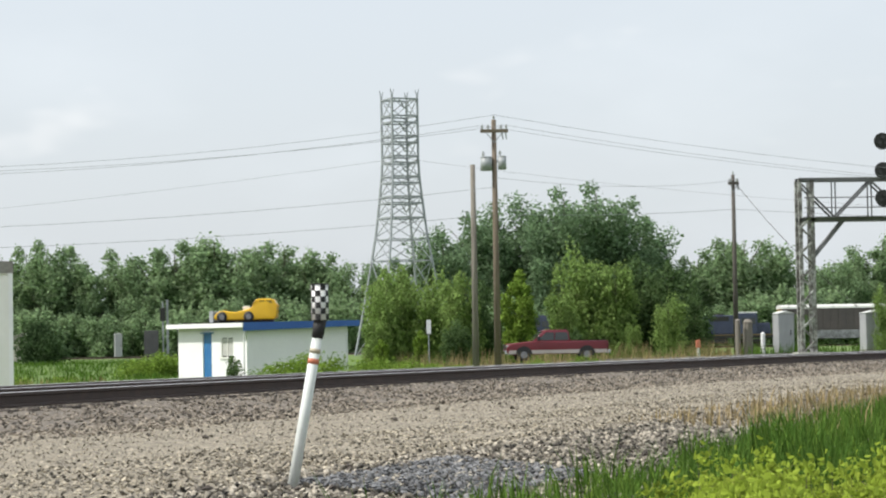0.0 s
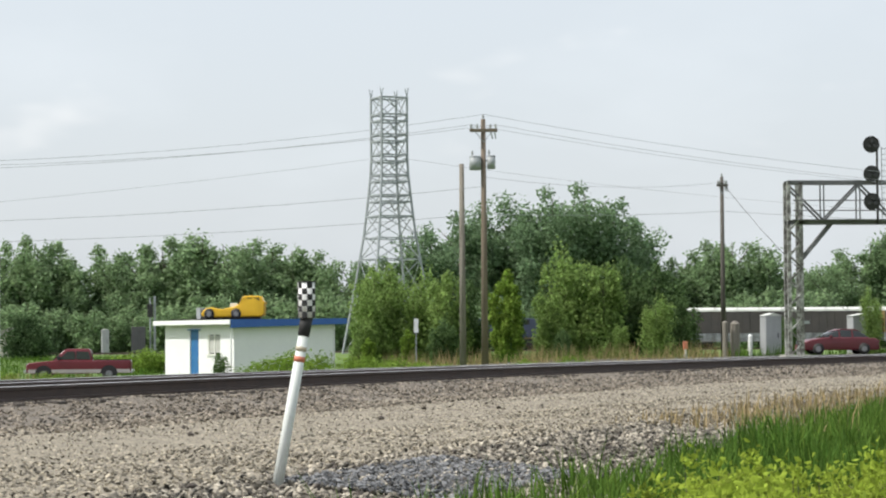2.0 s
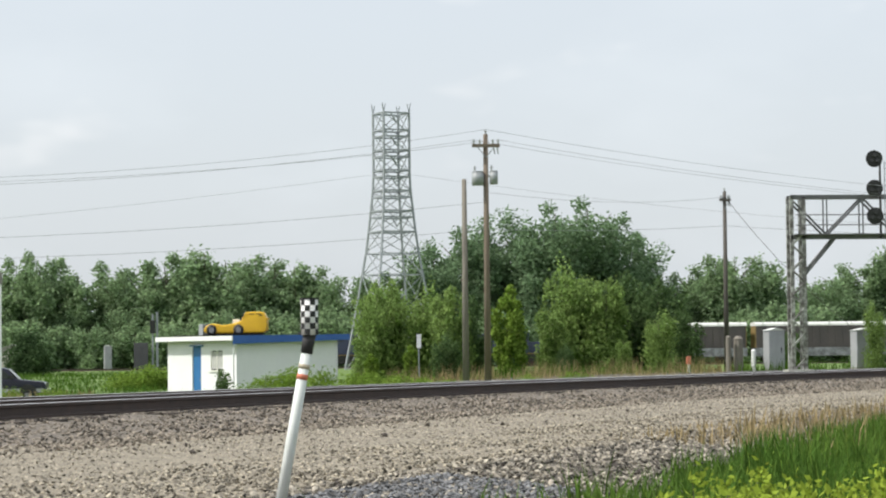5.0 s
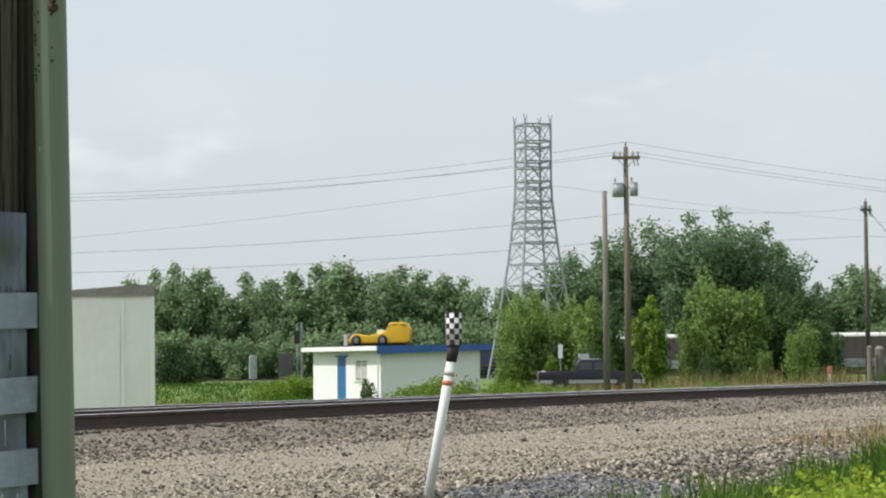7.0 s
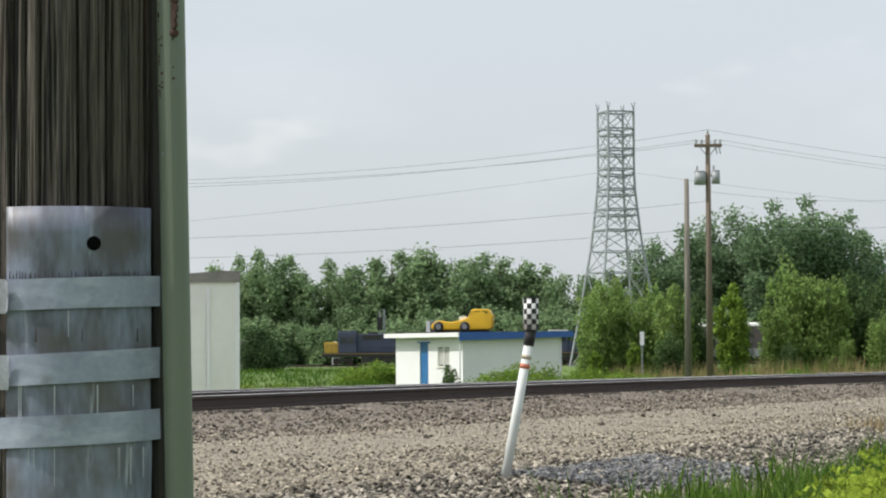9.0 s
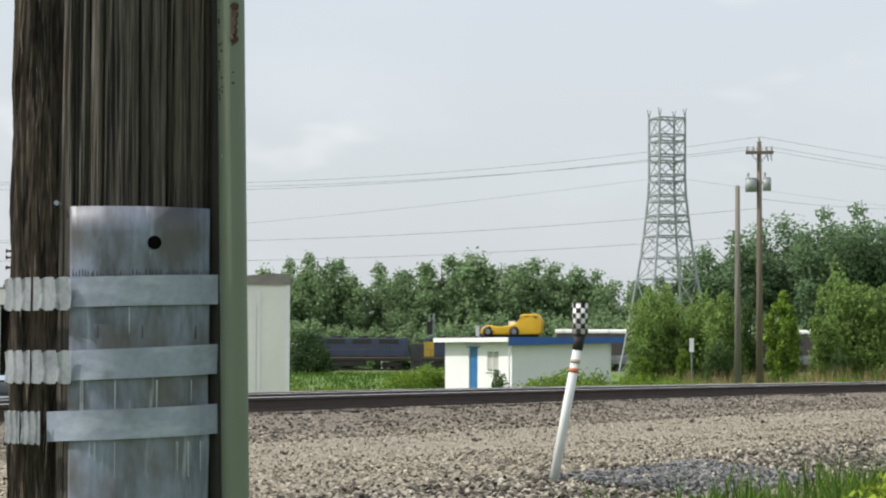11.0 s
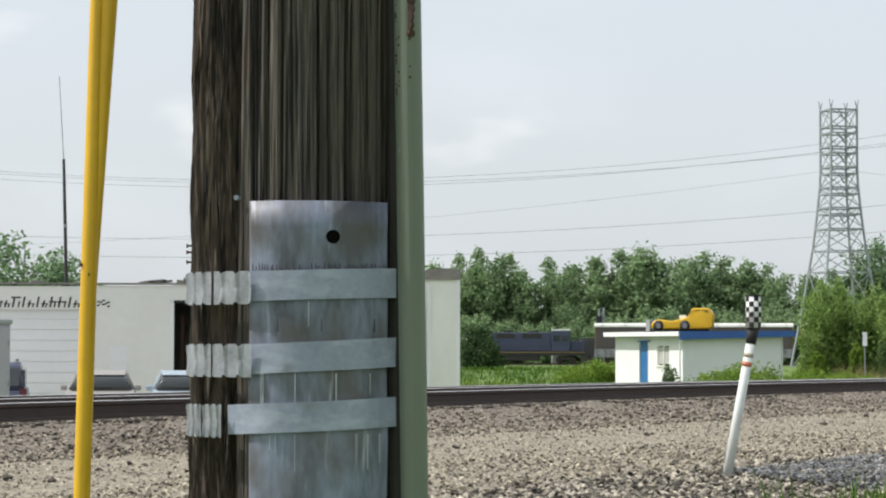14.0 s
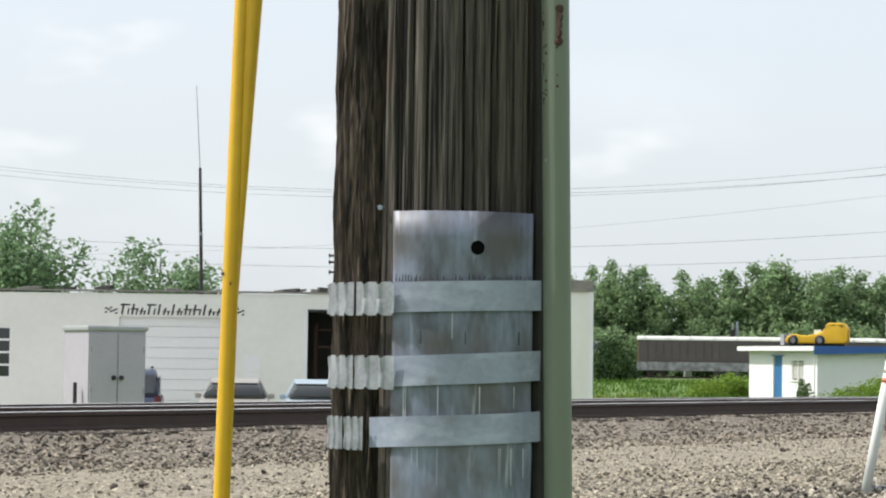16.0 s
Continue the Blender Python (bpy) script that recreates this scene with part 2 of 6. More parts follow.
M_CARTAN = mat("pewter_car_paint", (0.36, 0.33, 0.30), (0.32, 0.30, 0.27), 1.0, 0.3, 0.3)
M_CARBLUE = mat("pale_blue_car_paint", (0.40, 0.48, 0.54), (0.36, 0.44, 0.50), 1.0, 0.3, 0.3)
# blue is greyed a little, with distance haze painted into it
M_LOCO = mat("dark_blue_loco_paint", (0.04, 0.05, 0.105), (0.055, 0.064, 0.11), 0.8, 0.5)
M_LOCOY = mat("loco_yellow_paint", (0.55, 0.36, 0.04), (0.42, 0.27, 0.04), 0.8, 0.5)
M_RACK = mat("brown_grey_rack_panels", (0.105, 0.085, 0.085), (0.07, 0.06, 0.065), 0.5, 0.7)
M_RACKYEL = mat("dull_yellow_end", (0.26, 0.18, 0.06), (0.20, 0.14, 0.06), 0.5, 0.7)
M_RACKROOF = mat("galvanised_car_roof", (0.70, 0.70, 0.66), (0.56, 0.56, 0.53), 0.4, 0.5)
M_LAMP = mat("signal_lens_glass", (0.05, 0.05, 0.05), (0.03, 0.03, 0.03), 3.0, 0.2)
M_TRUNK = mat("tree_bark", (0.13, 0.11, 0.085), (0.07, 0.058, 0.045), 3.0, 0.95, bump=0.5, stretch=(3, 3, 0.5))


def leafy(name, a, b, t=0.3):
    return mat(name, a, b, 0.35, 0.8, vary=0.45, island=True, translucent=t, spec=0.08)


# cottonwood, big-tree and brush leaf tones are lightened to paint in distance haze
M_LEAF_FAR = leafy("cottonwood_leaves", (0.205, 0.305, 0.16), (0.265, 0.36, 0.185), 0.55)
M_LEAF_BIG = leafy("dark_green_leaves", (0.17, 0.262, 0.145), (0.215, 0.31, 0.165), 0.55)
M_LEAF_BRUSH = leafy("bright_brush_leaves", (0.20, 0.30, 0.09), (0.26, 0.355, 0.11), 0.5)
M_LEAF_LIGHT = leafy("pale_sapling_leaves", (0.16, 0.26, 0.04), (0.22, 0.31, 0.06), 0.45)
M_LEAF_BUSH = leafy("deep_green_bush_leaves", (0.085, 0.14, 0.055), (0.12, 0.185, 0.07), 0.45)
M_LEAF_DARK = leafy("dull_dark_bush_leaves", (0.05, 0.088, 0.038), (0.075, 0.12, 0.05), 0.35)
M_WEED = leafy("yellow_green_weed_leaves", (0.23, 0.315, 0.04), (0.35, 0.41, 0.06), 0.42)
M_GRASS = leafy("lush_grass_blades", (0.058, 0.125, 0.020), (0.10, 0.17, 0.03), 0.35)
M_STRAP = leafy("strap_leaf_green", (0.10, 0.19, 0.07), (0.14, 0.23, 0.09), 0.35)
M_STRAW = leafy("dry_grass", (0.36, 0.27, 0.14), (0.24, 0.20, 0.10), 0.3)


# ---- mesh helpers ----
def part(name, bm, material, parent=None, label="", smooth=False):
    me = bpy.data.meshes.new(name)
    bm.to_mesh(me)
    bm.free()
    for m in material if isinstance(material, (list, tuple)) else [material]:
        me.materials.append(m)
    if smooth:
        for p in me.polygons:
            p.use_smooth = True
    ob = new(name, me)
    ob.parent = parent
    if label:
        ob["label"] = label
    return ob


def raw(name, verts, faces, material, parent=None, label="", smooth=False):
    me = bpy.data.meshes.new(name)
    me.from_pydata(verts, [], faces)
    me.materials.append(material)
    if smooth:
        for p in me.polygons:
            p.use_smooth = True
    ob = new(name, me)
    ob.parent = parent
    if label:
        ob["label"] = label
    return ob


def again(ob, x, y, z, rz=0, parent=None):
    """Another object on the same mesh."""
    o = new(ob.name.split(".")[0], ob.data)
    o.parent = parent or ob.parent
    o.location, o.rotation_euler = (x, y, z), (0, 0, radians(rz))
    return o


def thing(name, m, label, category, group="", kind=""):
    e = new(name)
    e.matrix_basis = m
    return tagged(e, label, category, group, kind)


def box(bm, x0, x1, y0, y1, z0, z1, bevel=0.0, mi=0):
    vs = [bm.verts.new((x, y, z)) for x in (x0, x1) for y in (y0, y1) for z in (z0, z1)]
    fs = [bm.faces.new([vs[i] for i in f]) for f in ((0, 1, 3, 2), (4, 6, 7, 5), (0, 4, 5, 1), (2, 3, 7, 6), (0, 2, 6, 4), (1, 5, 7, 3))]
    for f in fs:
        f.material_index = mi
    if bevel:
        es = {e for f in fs for e in f.edges}
        bmesh.ops.bevel(bm, geom=list(es), offset=bevel, segments=2, affect="EDGES", profile=0.6)
    return bm


def bar(bm, p, q, r0, r1=None, n=6):
    """A round bar from p to q."""
    r1 = r0 if r1 is None else r1
    p, q = Vector(p), Vector(q)
    d = (q - p).normalized()
    u = d.orthogonal().normalized()
    v = d.cross(u)
    rings = []
    for c, r in ((p, r0), (q, r1)):
        rings.append([bm.verts.new(c + (u * math.cos(a) + v * math.sin(a)) * r) for a in (2 * math.pi * i / n for i in range(n))])
    for i in range(n):
        bm.faces.new((rings[0][i], rings[0][(i + 1) % n], rings[1][(i + 1) % n], rings[1][i]))
    bm.faces.new(rings[0][::-1])
    bm.faces.new(rings[1])
    return bm


def prism(bm, pts, y0, y1, bevel=0.0, top=1.0, zt=None):
    """A side outline (x, z) carried across from y0 to y1; top narrows the points above zt."""
    mid = (y0 + y1) / 2
    rows = []
    for y in (y0, y1):
        rows.append([bm.verts.new((x, mid + (y - mid) * (top if zt is not None and z > zt else 1), z)) for x, z in pts])
    n = len(pts)
    fs = [bm.faces.new(rows[0]), bm.faces.new(rows[1][::-1])]
    for i in range(n):
        fs.append(bm.faces.new((rows[0][i], rows[1][i], rows[1][(i + 1) % n], rows[0][(i + 1) % n])))
    bmesh.ops.recalc_face_normals(bm, faces=fs)
    if bevel:
        bmesh.ops.bevel(bm, geom=list({e for f in fs[:2] for e in f.edges}), offset=bevel, segments=3, affect="EDGES", profile=0.6)
    return bm


def tube(bm, pts, r, n=6):
    """One unbroken round bar through all the points."""
    pts = [Vector(p) for p in pts]
    rows = []
    for k, p in enumerate(pts):
        d = (pts[min(k + 1, len(pts) - 1)] - pts[max(k - 1, 0)]).normalized()
        u = d.cross(Vector((0.31, 0.95, 0.05))).normalized()
        v = d.cross(u)
        rows.append([bm.verts.new(p + (u * math.cos(a) + v * math.sin(a)) * r) for a in (2 * math.pi * i / n for i in range(n))])
    for a, b in zip(rows, rows[1:]):
        for i in range(n):
            bm.faces.new((a[i], a[(i + 1) % n], b[(i + 1) % n], b[i]))
    bm.faces.new(rows[0][::-1])
    bm.faces.new(rows[-1])
    return bm


def B():
    return bmesh.new()


# ---- the lie of the land ----
# near rail: straight by the camera, bending to the right farther on
def track_line():
    pts, x, y, step = [], -30.0, -28.4, 1.0
    while len(pts) < 260:
        pts.append((x, y))
        s = len(pts)
        a = radians(24.4) + radians(0.30) * max(0.0, s - 66) * (1 if s < 150 else 0) + (radians(0.30) * 84 if s >= 150 else 0)
        x, y = x + math.sin(a) * step, y + math.cos(a) * step
    return pts


LINE = track_line()
LX = np.array([p[0] for p in LINE])
LY = np.array([p[1] for p in LINE])
TX, TY = np.gradient(LX), np.gradient(LY)
TL = np.hypot(TX, TY)
TX, TY = TX / TL, TY / TL


def side(x, y):
    """Metres from the near rail towards the camera."""
    i = int(np.argmin((LX - x) ** 2 + (LY - y) ** 2))
    return (x - LX[i]) * TY[i] - (y - LY[i]) * TX[i]


def along(i, s, z):
    return (LX[i] + TY[i] * s, LY[i] - TX[i] * s, z)


PROFILE = ((-60, -0.45), (-16, -0.45), (-11.5, 0.45), (-9.8, 0.60), (-6.2, 0.63), (-5.0, 0.60), (-1.7, 0.72), (-0.2, 0.79), (0.5, 0.805), (0.85, 0.74), (2.2, 0.65), (6.0, 0.66), (8.6, 0.68), (9.6, 0.60), (11.2, 0.42), (14.0, 0.05), (16.0, 0.0), (60, 0.0))


def height(x, y):
    s = side(x, y)
    z = float(np.interp(s, [p[0] for p in PROFILE], [p[1] for p in PROFILE]))
    if y > 112:
        f = min(1.0, (y - 112) / 14)
        rise = float(np.interp(x, (-10, 20, 40), (-0.74, 0.26, 0.5)))
        z = z * (1 - f) + f * (rise if y < 170 else rise + (-0.2 - rise) * min(1.0, (y - 170) / 60))
    return z


# ---- ground ----
def ground():
    xs = [-2500, -900, -400, -200, -120, -80, -60] + [-50 + 2 * i for i in range(60)] + [72, 78, 90, 120, 200, 400, 900, 2500]
    ys = [-1500, -400, -120, -60, -40] + [-30 + 2 * i for i in range(100)] + [172, 178, 186, 200, 230, 280, 330, 400, 600, 1000, 2000, 4500]
    verts = [(x, y, height(x, y) - 0.06 + (noise.noise((x * 0.3, y * 0.3, 0)) * 0.04)) for y in ys for x in xs]
    w = len(xs)
    faces = [(j * w + i, j * w + i + 1, (j + 1) * w + i + 1, (j + 1) * w + i) for j in range(len(ys) - 1) for i in range(w - 1)]
    tagged(raw("ground", verts, faces, M_FIELD, smooth=True), "flat green meadow and trackside grass", "ground", kind="structure")
    # gravel bed of both tracks and the service path beside them
    ss = [-10.6, -9.6, -6.2, -5.0, -1.7, -0.9, -0.2, 0.5, 0.85, 1.4, 2.2, 3.2, 4.2, 5.2, 6.2, 7.2, 8.0, 8.8, 9.6, 10.4, 11.4]
    verts, faces = [], []
    for i in range(len(LINE)):
        for s in ss:
            x, y, _ = along(i, s, 0)
            z = float(np.interp(s, [p[0] for p in PROFILE], [p[1] for p in PROFILE]))
            verts.append((x, y, z + 0.03 * noise.noise((x * 1.3, y * 1.3, 3.0)) - (0.12 if s in (ss[0], ss[-1]) else 0)))
    w = len(ss)
    faces = [(i * w + j, i * w + j + 1, (i + 1) * w + j + 1, (i + 1) * w + j) for i in range(len(LINE) - 1) for j in range(w - 1)]
    bed = raw("gravel_bed", verts, [f[::-1] for f in faces], M_GRAVEL, smooth=True)
    bed.data.materials.append(M_GRAVEL_BR)
    bed.data.materials.append(M_GRAVEL_DK)
    # the outer strip gets the tone with painted shade between its stones
    for n, p in enumerate(bed.data.polygons):
        mid = ss[n % (w - 1)]
        p.material_index = 1 if mid < 2.0 else 2 if mid > 8.7 else 0
    tagged(bed, "tan crushed-stone bed and service path along the tracks", "gravel", kind="structure")
    # the road behind the small house
    verts, faces = [], []
    xs = [-140 + 5 * i for i in range(60)]
    for x in xs:
        for y in (131.5, 133, 135, 137, 138.5):
            verts.append((x, y, height(x, 135) + 0.05 - (0.12 if y in (131.5, 138.5) else 0)))
    faces = [(i * 5 + j, (i + 1) * 5 + j, (i + 1) * 5 + j + 1, i * 5 + j + 1) for i in range(len(xs) - 1) for j in range(4)]
    tagged(raw("road", verts, faces, M_ASPHALT, smooth=True), "grey asphalt road behind the small house", "road", kind="structure")
    # concrete lot before the workshop
    bm = B()
    box(bm, -45, -6, 50, 66.0, -0.6, -0.40)
    tagged(part("pavement", bm, mat("lot_concrete", (0.38, 0.36, 0.33), (0.30, 0.285, 0.26), 0.6, 0.9)), "pale concrete parking lot in front of the workshop", "pavement", kind="structure")


ground()


# ---- railway tracks ----
RAIL_H = 0.186


def track(s_near, label, drop=0.0):
    """Two rails on ties; s_near is the rail nearer to the camera, in metres towards it."""
    t = thing("railway_track", pose(0, 0, 0), label, "railway track", "railway tracks")
    prof = ((-0.075, 0), (0.075, 0), (0.075, 0.018), (0.012, 0.045), (0.010, 0.13), (0.036, 0.142), (0.036, 0.180), (0.024, 0.186), (-0.024, 0.186), (-0.036, 0.180), (-0.036, 0.142), (-0.010, 0.13), (-0.012, 0.045), (-0.075, 0.018))
    for ds in (0.0, -1.51):
        verts, k = [], len(prof)
        for i in range(len(LINE)):
            for a, h in prof:
                verts.append(along(i, s_near + ds + a, 0.83 + h - drop))
        me = bpy.data.meshes.new("rail")
        faces = [(i * k + j, i * k + (j + 1) % k, (i + 1) * k + (j + 1) % k, (i + 1) * k + j) for i in range(len(LINE) - 1) for j in range(k)]
        me.from_pydata(verts, [], faces)
        me.materials.append(M_RAIL)
        me.materials.append(M_RAILTOP)
        for n, p in enumerate(me.polygons):
            p.material_index = 1 if n % k in (6, 7, 8) else 0
        ob = new("rail", me)
        ob.parent = t
    bm = B()
    box(bm, -0.115, 0.115, -1.3, 1.3, -0.18, 0, 0.012)
    tie = part("tie", bm, M_TIE, t)
    first = True
    for n in range(0, 300):
        d = 30 + n * 0.52
        i = int(d)
        f = d - i
        if i + 1 >= len(LINE):
            break
        x, y, _ = along(i, s_near - 0.755, 0)
        x2, y2, _ = along(i + 1, s_near - 0.755, 0)
        x, y = x + (x2 - x) * f, y + (y2 - y) * f
        # the tie's long side lies across the rails
        o = tie if first else again(tie, 0, 0, 0)
        first = False
        k = random.uniform(-0.06, 0.06)
        o.location = (x + TY[i] * k, y - TX[i] * k, 0.822 - drop + random.uniform(-0.006, 0.003))
        o.rotation_euler = (0, 0, math.atan2(-TY[i], -TX[i]) + radians(random.uniform(-1.2, 1.2)))
    return t


track(0.0, "dark rusty steel rails on creosoted wooden ties")
track(-4.6, "second rusty track with shiny worn rail heads", 0.1)


# ---- loose ballast stones ----
def stones(name, n, s_rng, i_rng, size, material, label, sink=0.35, bias=1.0, chip=False):
    rs = random.Random(len(name) + n)
    shape = [(math.cos(a) * c, math.sin(a) * c, z) for z, c in ((-0.5, 0.6), (0.15, 1.0)) for a in (0.3, 1.5, 2.8, 4.0, 5.2)]
    shape.append((0.1, -0.05, 0.62))
    quad = [(0, 1, 6, 5), (1, 2, 7, 6), (2, 3, 8, 7), (3, 4, 9, 8), (4, 0, 5, 9), (5, 6, 10), (6, 7, 10), (7, 8, 10), (8, 9, 10), (9, 5, 10)]
    if chip:
        shape, quad = shape[5:], [(0, 1, 5), (1, 2, 5), (2, 3, 5), (3, 4, 5), (4, 0, 5)]
    verts, faces = [], []
    ps, pz = [p[0] for p in PROFILE], [p[1] for p in PROFILE]
    for _ in range(n):
        d = i_rng[0] + (i_rng[1] - i_rng[0]) * rs.random() ** bias
        s = rs.uniform(*s_rng)
        i = int(d)
        x, y, _z = along(i, s, 0)
        x, y = x + TX[i] * (d - i), y + TY[i] * (d - i)
        z = float(np.interp(s, ps, pz))
        r = size * rs.uniform(0.55, 1.35) * (1 + max(0, d - 75) * 0.004)
        a, tilt = rs.random() * 6.3, rs.uniform(-0.8, 0.8)
        ca, sa, sx, sy, sz = math.cos(a), math.sin(a), rs.uniform(0.7, 1.15), rs.uniform(0.6, 1.0), rs.uniform(0.75, 1.35)
        b = len(verts)
        for vx, vy, vz in shape:
            vx, vy, vz = vx * sx * rs.uniform(0.75, 1.2), vy * sy * rs.uniform(0.75, 1.2), vz * sz
            vz += vx * tilt
            verts.append((x + (vx * ca - vy * sa) * r, y + (vx * sa + vy * ca) * r, z + r * (sink + vz)))
        faces += [tuple(b + k for k in f) for f in quad]
    return tagged(raw(name, verts, faces, material), label, "gravel", kind="stuff")


stones("ballast_stones", 31000, (-0.1, 3.6), (44, 125), 0.025, M_STONE_BR, "sharp tan and grey ballast stones heaped beside the rail", bias=1.45)
stones("ballast_stones", 46000, (2.6, 9.0), (46, 110), 0.0155, M_STONE_PATH, "smaller tan stones trodden into the service path", 0.15, bias=1.4, chip=True)
stones("ballast_stones", 15000, (6.4, 9.6), (45, 90), 0.019, M_STONE, "loose tan stones where the path meets the slope", 0.2, bias=1.4)
stones("ballast_stones", 26000, (8.7, 11.5), (45, 90), 0.024, M_STONE_PALE, "coarse pale ballast stones on the sloping edge", 0.45, bias=1.4)
stones("dark_stones", 2600, (9.0, 10.2), (54.0, 57.2), 0.021, M_STONE_DK, "patch of bluish grey crushed stones", 0.9)
stones("ballast_stones", 6000, (-4.6, -1.6), (44, 120), 0.03, M_STONE, "ballast stones between the two tracks", 0.1, bias=1.3)


stones("dark_clods", 700, (8.7, 11.2), (46, 62), 0.026, M_TIE, "small dark lumps among the coarse stones", 0.5, bias=1.2)
stones("dark_clods", 60, (1.6, 6.0), (50, 80), 0.036, M_TIE, "scattered small dark lumps on the gravel", 0.2)


# ---- leaning trackside marker ----
def marker_post():
    foot, head = Vector((0.53, 17.0, 0.69)), Vector((0.757, 17.0, 1.95))
    lean = math.degrees(math.atan2(head.x - foot.x, head.z - foot.z))
    m = pose(*foot, 0, lean, 0)
    t = thing("marker_post", m, "leaning white marker post with a black-and-white chequered cap", "marker post")
    L = (head - foot).length
    bm = B()
    bar(bm, (0, 0, -0.25), (0, 0, L - 0.30), 0.036, 0.034, 20)
    part("pole", bm, M_MARKER, t, "white plastic tube", True)
    bm = B()
    bar(bm, (0, 0, L - 0.35), (0, 0, L - 0.22), 0.038, 0.043, 20)
    part("sleeve", bm, M_BLACK, t, "black sleeve", True)
    for z, h, m_ in ((L - 0.52, 0.035, M_ORANGE), (L - 0.45, 0.03, mat("dull_sticker", (0.35, 0.33, 0.24), (0.5, 0.42, 0.3), 14, 0.6))):
        bm = B()
        bar(bm, (0, 0, z), (0, 0, z + h), 0.0365, 0.0365, 20)
        part("band", bm, m_, t, "faded coloured band", True)
    bm = B()
    bar(bm, (0, 0, L - 0.23), (0, 0, L), 0.057, 0.057, 24)
    cap = part("cap", bm, mat("cap_white", (0.82, 0.82, 0.80), (0.72, 0.72, 0.70), 5, 0.5), t, "white round cap with black squares", True)
    bm = B()
    bar(bm, (0, 0, L), (0, 0, L + 0.008), 0.06, 0.06, 24)
    part("lid", bm, M_BLACK, cap, "black lid")
    # the cap sits upright on the leaning tube
    cap.matrix_basis = pose(0, 0, L - 0.23) @ pose(0, 0, 0, 0, -lean, 0) @ pose(0, 0, -(L - 0.23))
    cols, rows, r = 10, 6, 0.0585
    for j in range(rows):
        for i in range(cols):
            if (i + j) % 2:
                continue
            a0, a1 = (2 * math.pi * (i + k) / cols + 0.35 for k in (0, 1))
            z0, z1 = L - 0.23 + 0.0383 * j, L - 0.23 + 0.0383 * (j + 1)
            bm = B()
            ring = [[bm.verts.new((math.cos(a) * q, math.sin(a) * q, z)) for a in np.linspace(a0, a1, 5) for q in (r, r - 0.004)] for z in (z0, z1)]
            for k in range(4):
                o = 2 * k
                bm.faces.new((ring[0][o], ring[0][o + 2], ring[1][o + 2], ring[1][o]))
            part("square", bm, M_BLACK, cap)


marker_post()


# ---- the near utility pole ----
PX, PY = -0.655, 3.93


def near_pole():
    t = thing("utility_pole", pose(PX, PY, 0.0), "weathered wooden utility pole with deep drying cracks", "utility pole")
    # shaft: split and grooved along the grain
    n, rings = 440, 64
    verts, faces = [], []
    rs = random.Random(4)
    cracks = [(rs.uniform(0, 2 * math.pi), rs.uniform(0.006, 0.022), rs.uniform(0.010, 0.03), rs.uniform(-0.6, 2.0), rs.uniform(0.5, 4)) for _ in range(84)]
    cracks += [(radians(-90 - 43), 0.05, 0.07, -1, 20), (radians(-90 + 32), 0.02, 0.03, -1, 20)]
    for k in range(rings):
        z = -0.4 + (k / (rings - 1)) ** 1.6 * 10.4
        R = 0.196 - 0.0045 * z
        for i in range(n):
            a = 2 * math.pi * i / n
            r = R + 0.004 * noise.noise((math.cos(a) * 3, math.sin(a) * 3, z * 0.5)) + 0.0045 * noise.noise((math.cos(a) * 44, math.sin(a) * 44, z * 1.1)) + 0.002 * noise.noise((math.cos(a) * 90, math.sin(a) * 90, z * 3))
            for ca, dep, wid, z0, ln in cracks:
                if z0 < z < z0 + ln:
                    d = abs((a - ca - 0.015 * math.sin(z * 1.7 + ca * 5) + math.pi) % (2 * math.pi) - math.pi)
                    if d < wid:
                        r -= dep * (1 - d / wid) * min(1, (z - z0) * 4, (z0 + ln - z) * 4)
            verts.append((math.cos(a) * r, math.sin(a) * r, z))
    for k in range(rings - 1):
        for i in range(n):
            faces.append((k * n + i, k * n + (i + 1) % n, (k + 1) * n + (i + 1) % n, (k + 1) * n + i))
    faces.append(tuple((rings - 1) * n + i for i in range(n)))
    raw("shaft", verts, faces, M_WOODPOLE, t, "grey-brown cracked wooden shaft")

    # rough outer slab on the side away from the conduit
    verts, faces, n2, rg = [], [], 140, 160
    for k in range(rg):
        z = 0.0 + k / (rg - 1) * 3.2
        for i in range(n2):
            a = radians(-90 - 45 - 70 * i / (n2 - 1))
            r = 0.194 + 0.04 * min(1.0, i / 74) + 0.010 * noise.noise((a * 34, z * 1.5, 1.0)) + 0.010 * noise.noise((a * 80, z * 3, 2.0)) + 0.007 * noise.noise((a * 160, z * 7, 3.0)) + 0.0025 * noise.noise((a * 22, z * 34, 5.0)) - 0.012 * max(0.0, noise.noise((a * 16, z * 1.1, 9.0)))
            if i in (0, n2 - 1):
                r = 0.15
            verts.append((math.cos(a) * r, math.sin(a) * r, z))
    for k in range(rg - 1):
        for i in range(n2 - 1):
            faces.append((k * n2 + i, (k + 1) * n2 + i, (k + 1) * n2 + i + 1, k * n2 + i + 1))
    raw("bark_slab", verts, faces, M_BARK, t, "rough dark brown splintered outer wood")

    # curved galvanised sheet with a black disc for its hole
    def arc_sheet(bm, r, a0, a1, z0, z1, thick, seg=28, wob=0.0, tilt=0.0, rows=1):
        grid = []
        for q in (r, r - thick):
            g = []
            for k in range(rows + 1):
                z = z0 + (z1 - z0) * k / rows
                g.append([bm.verts.new((math.cos(a) * (q + wob * noise.noise((a * 4, z * 9, r))), math.sin(a) * (q + wob * noise.noise((a * 4, z * 9, r))), z + tilt * (a - a0)))
                          for a in np.linspace(a0, a1, seg + 1)])
            grid.append(g)
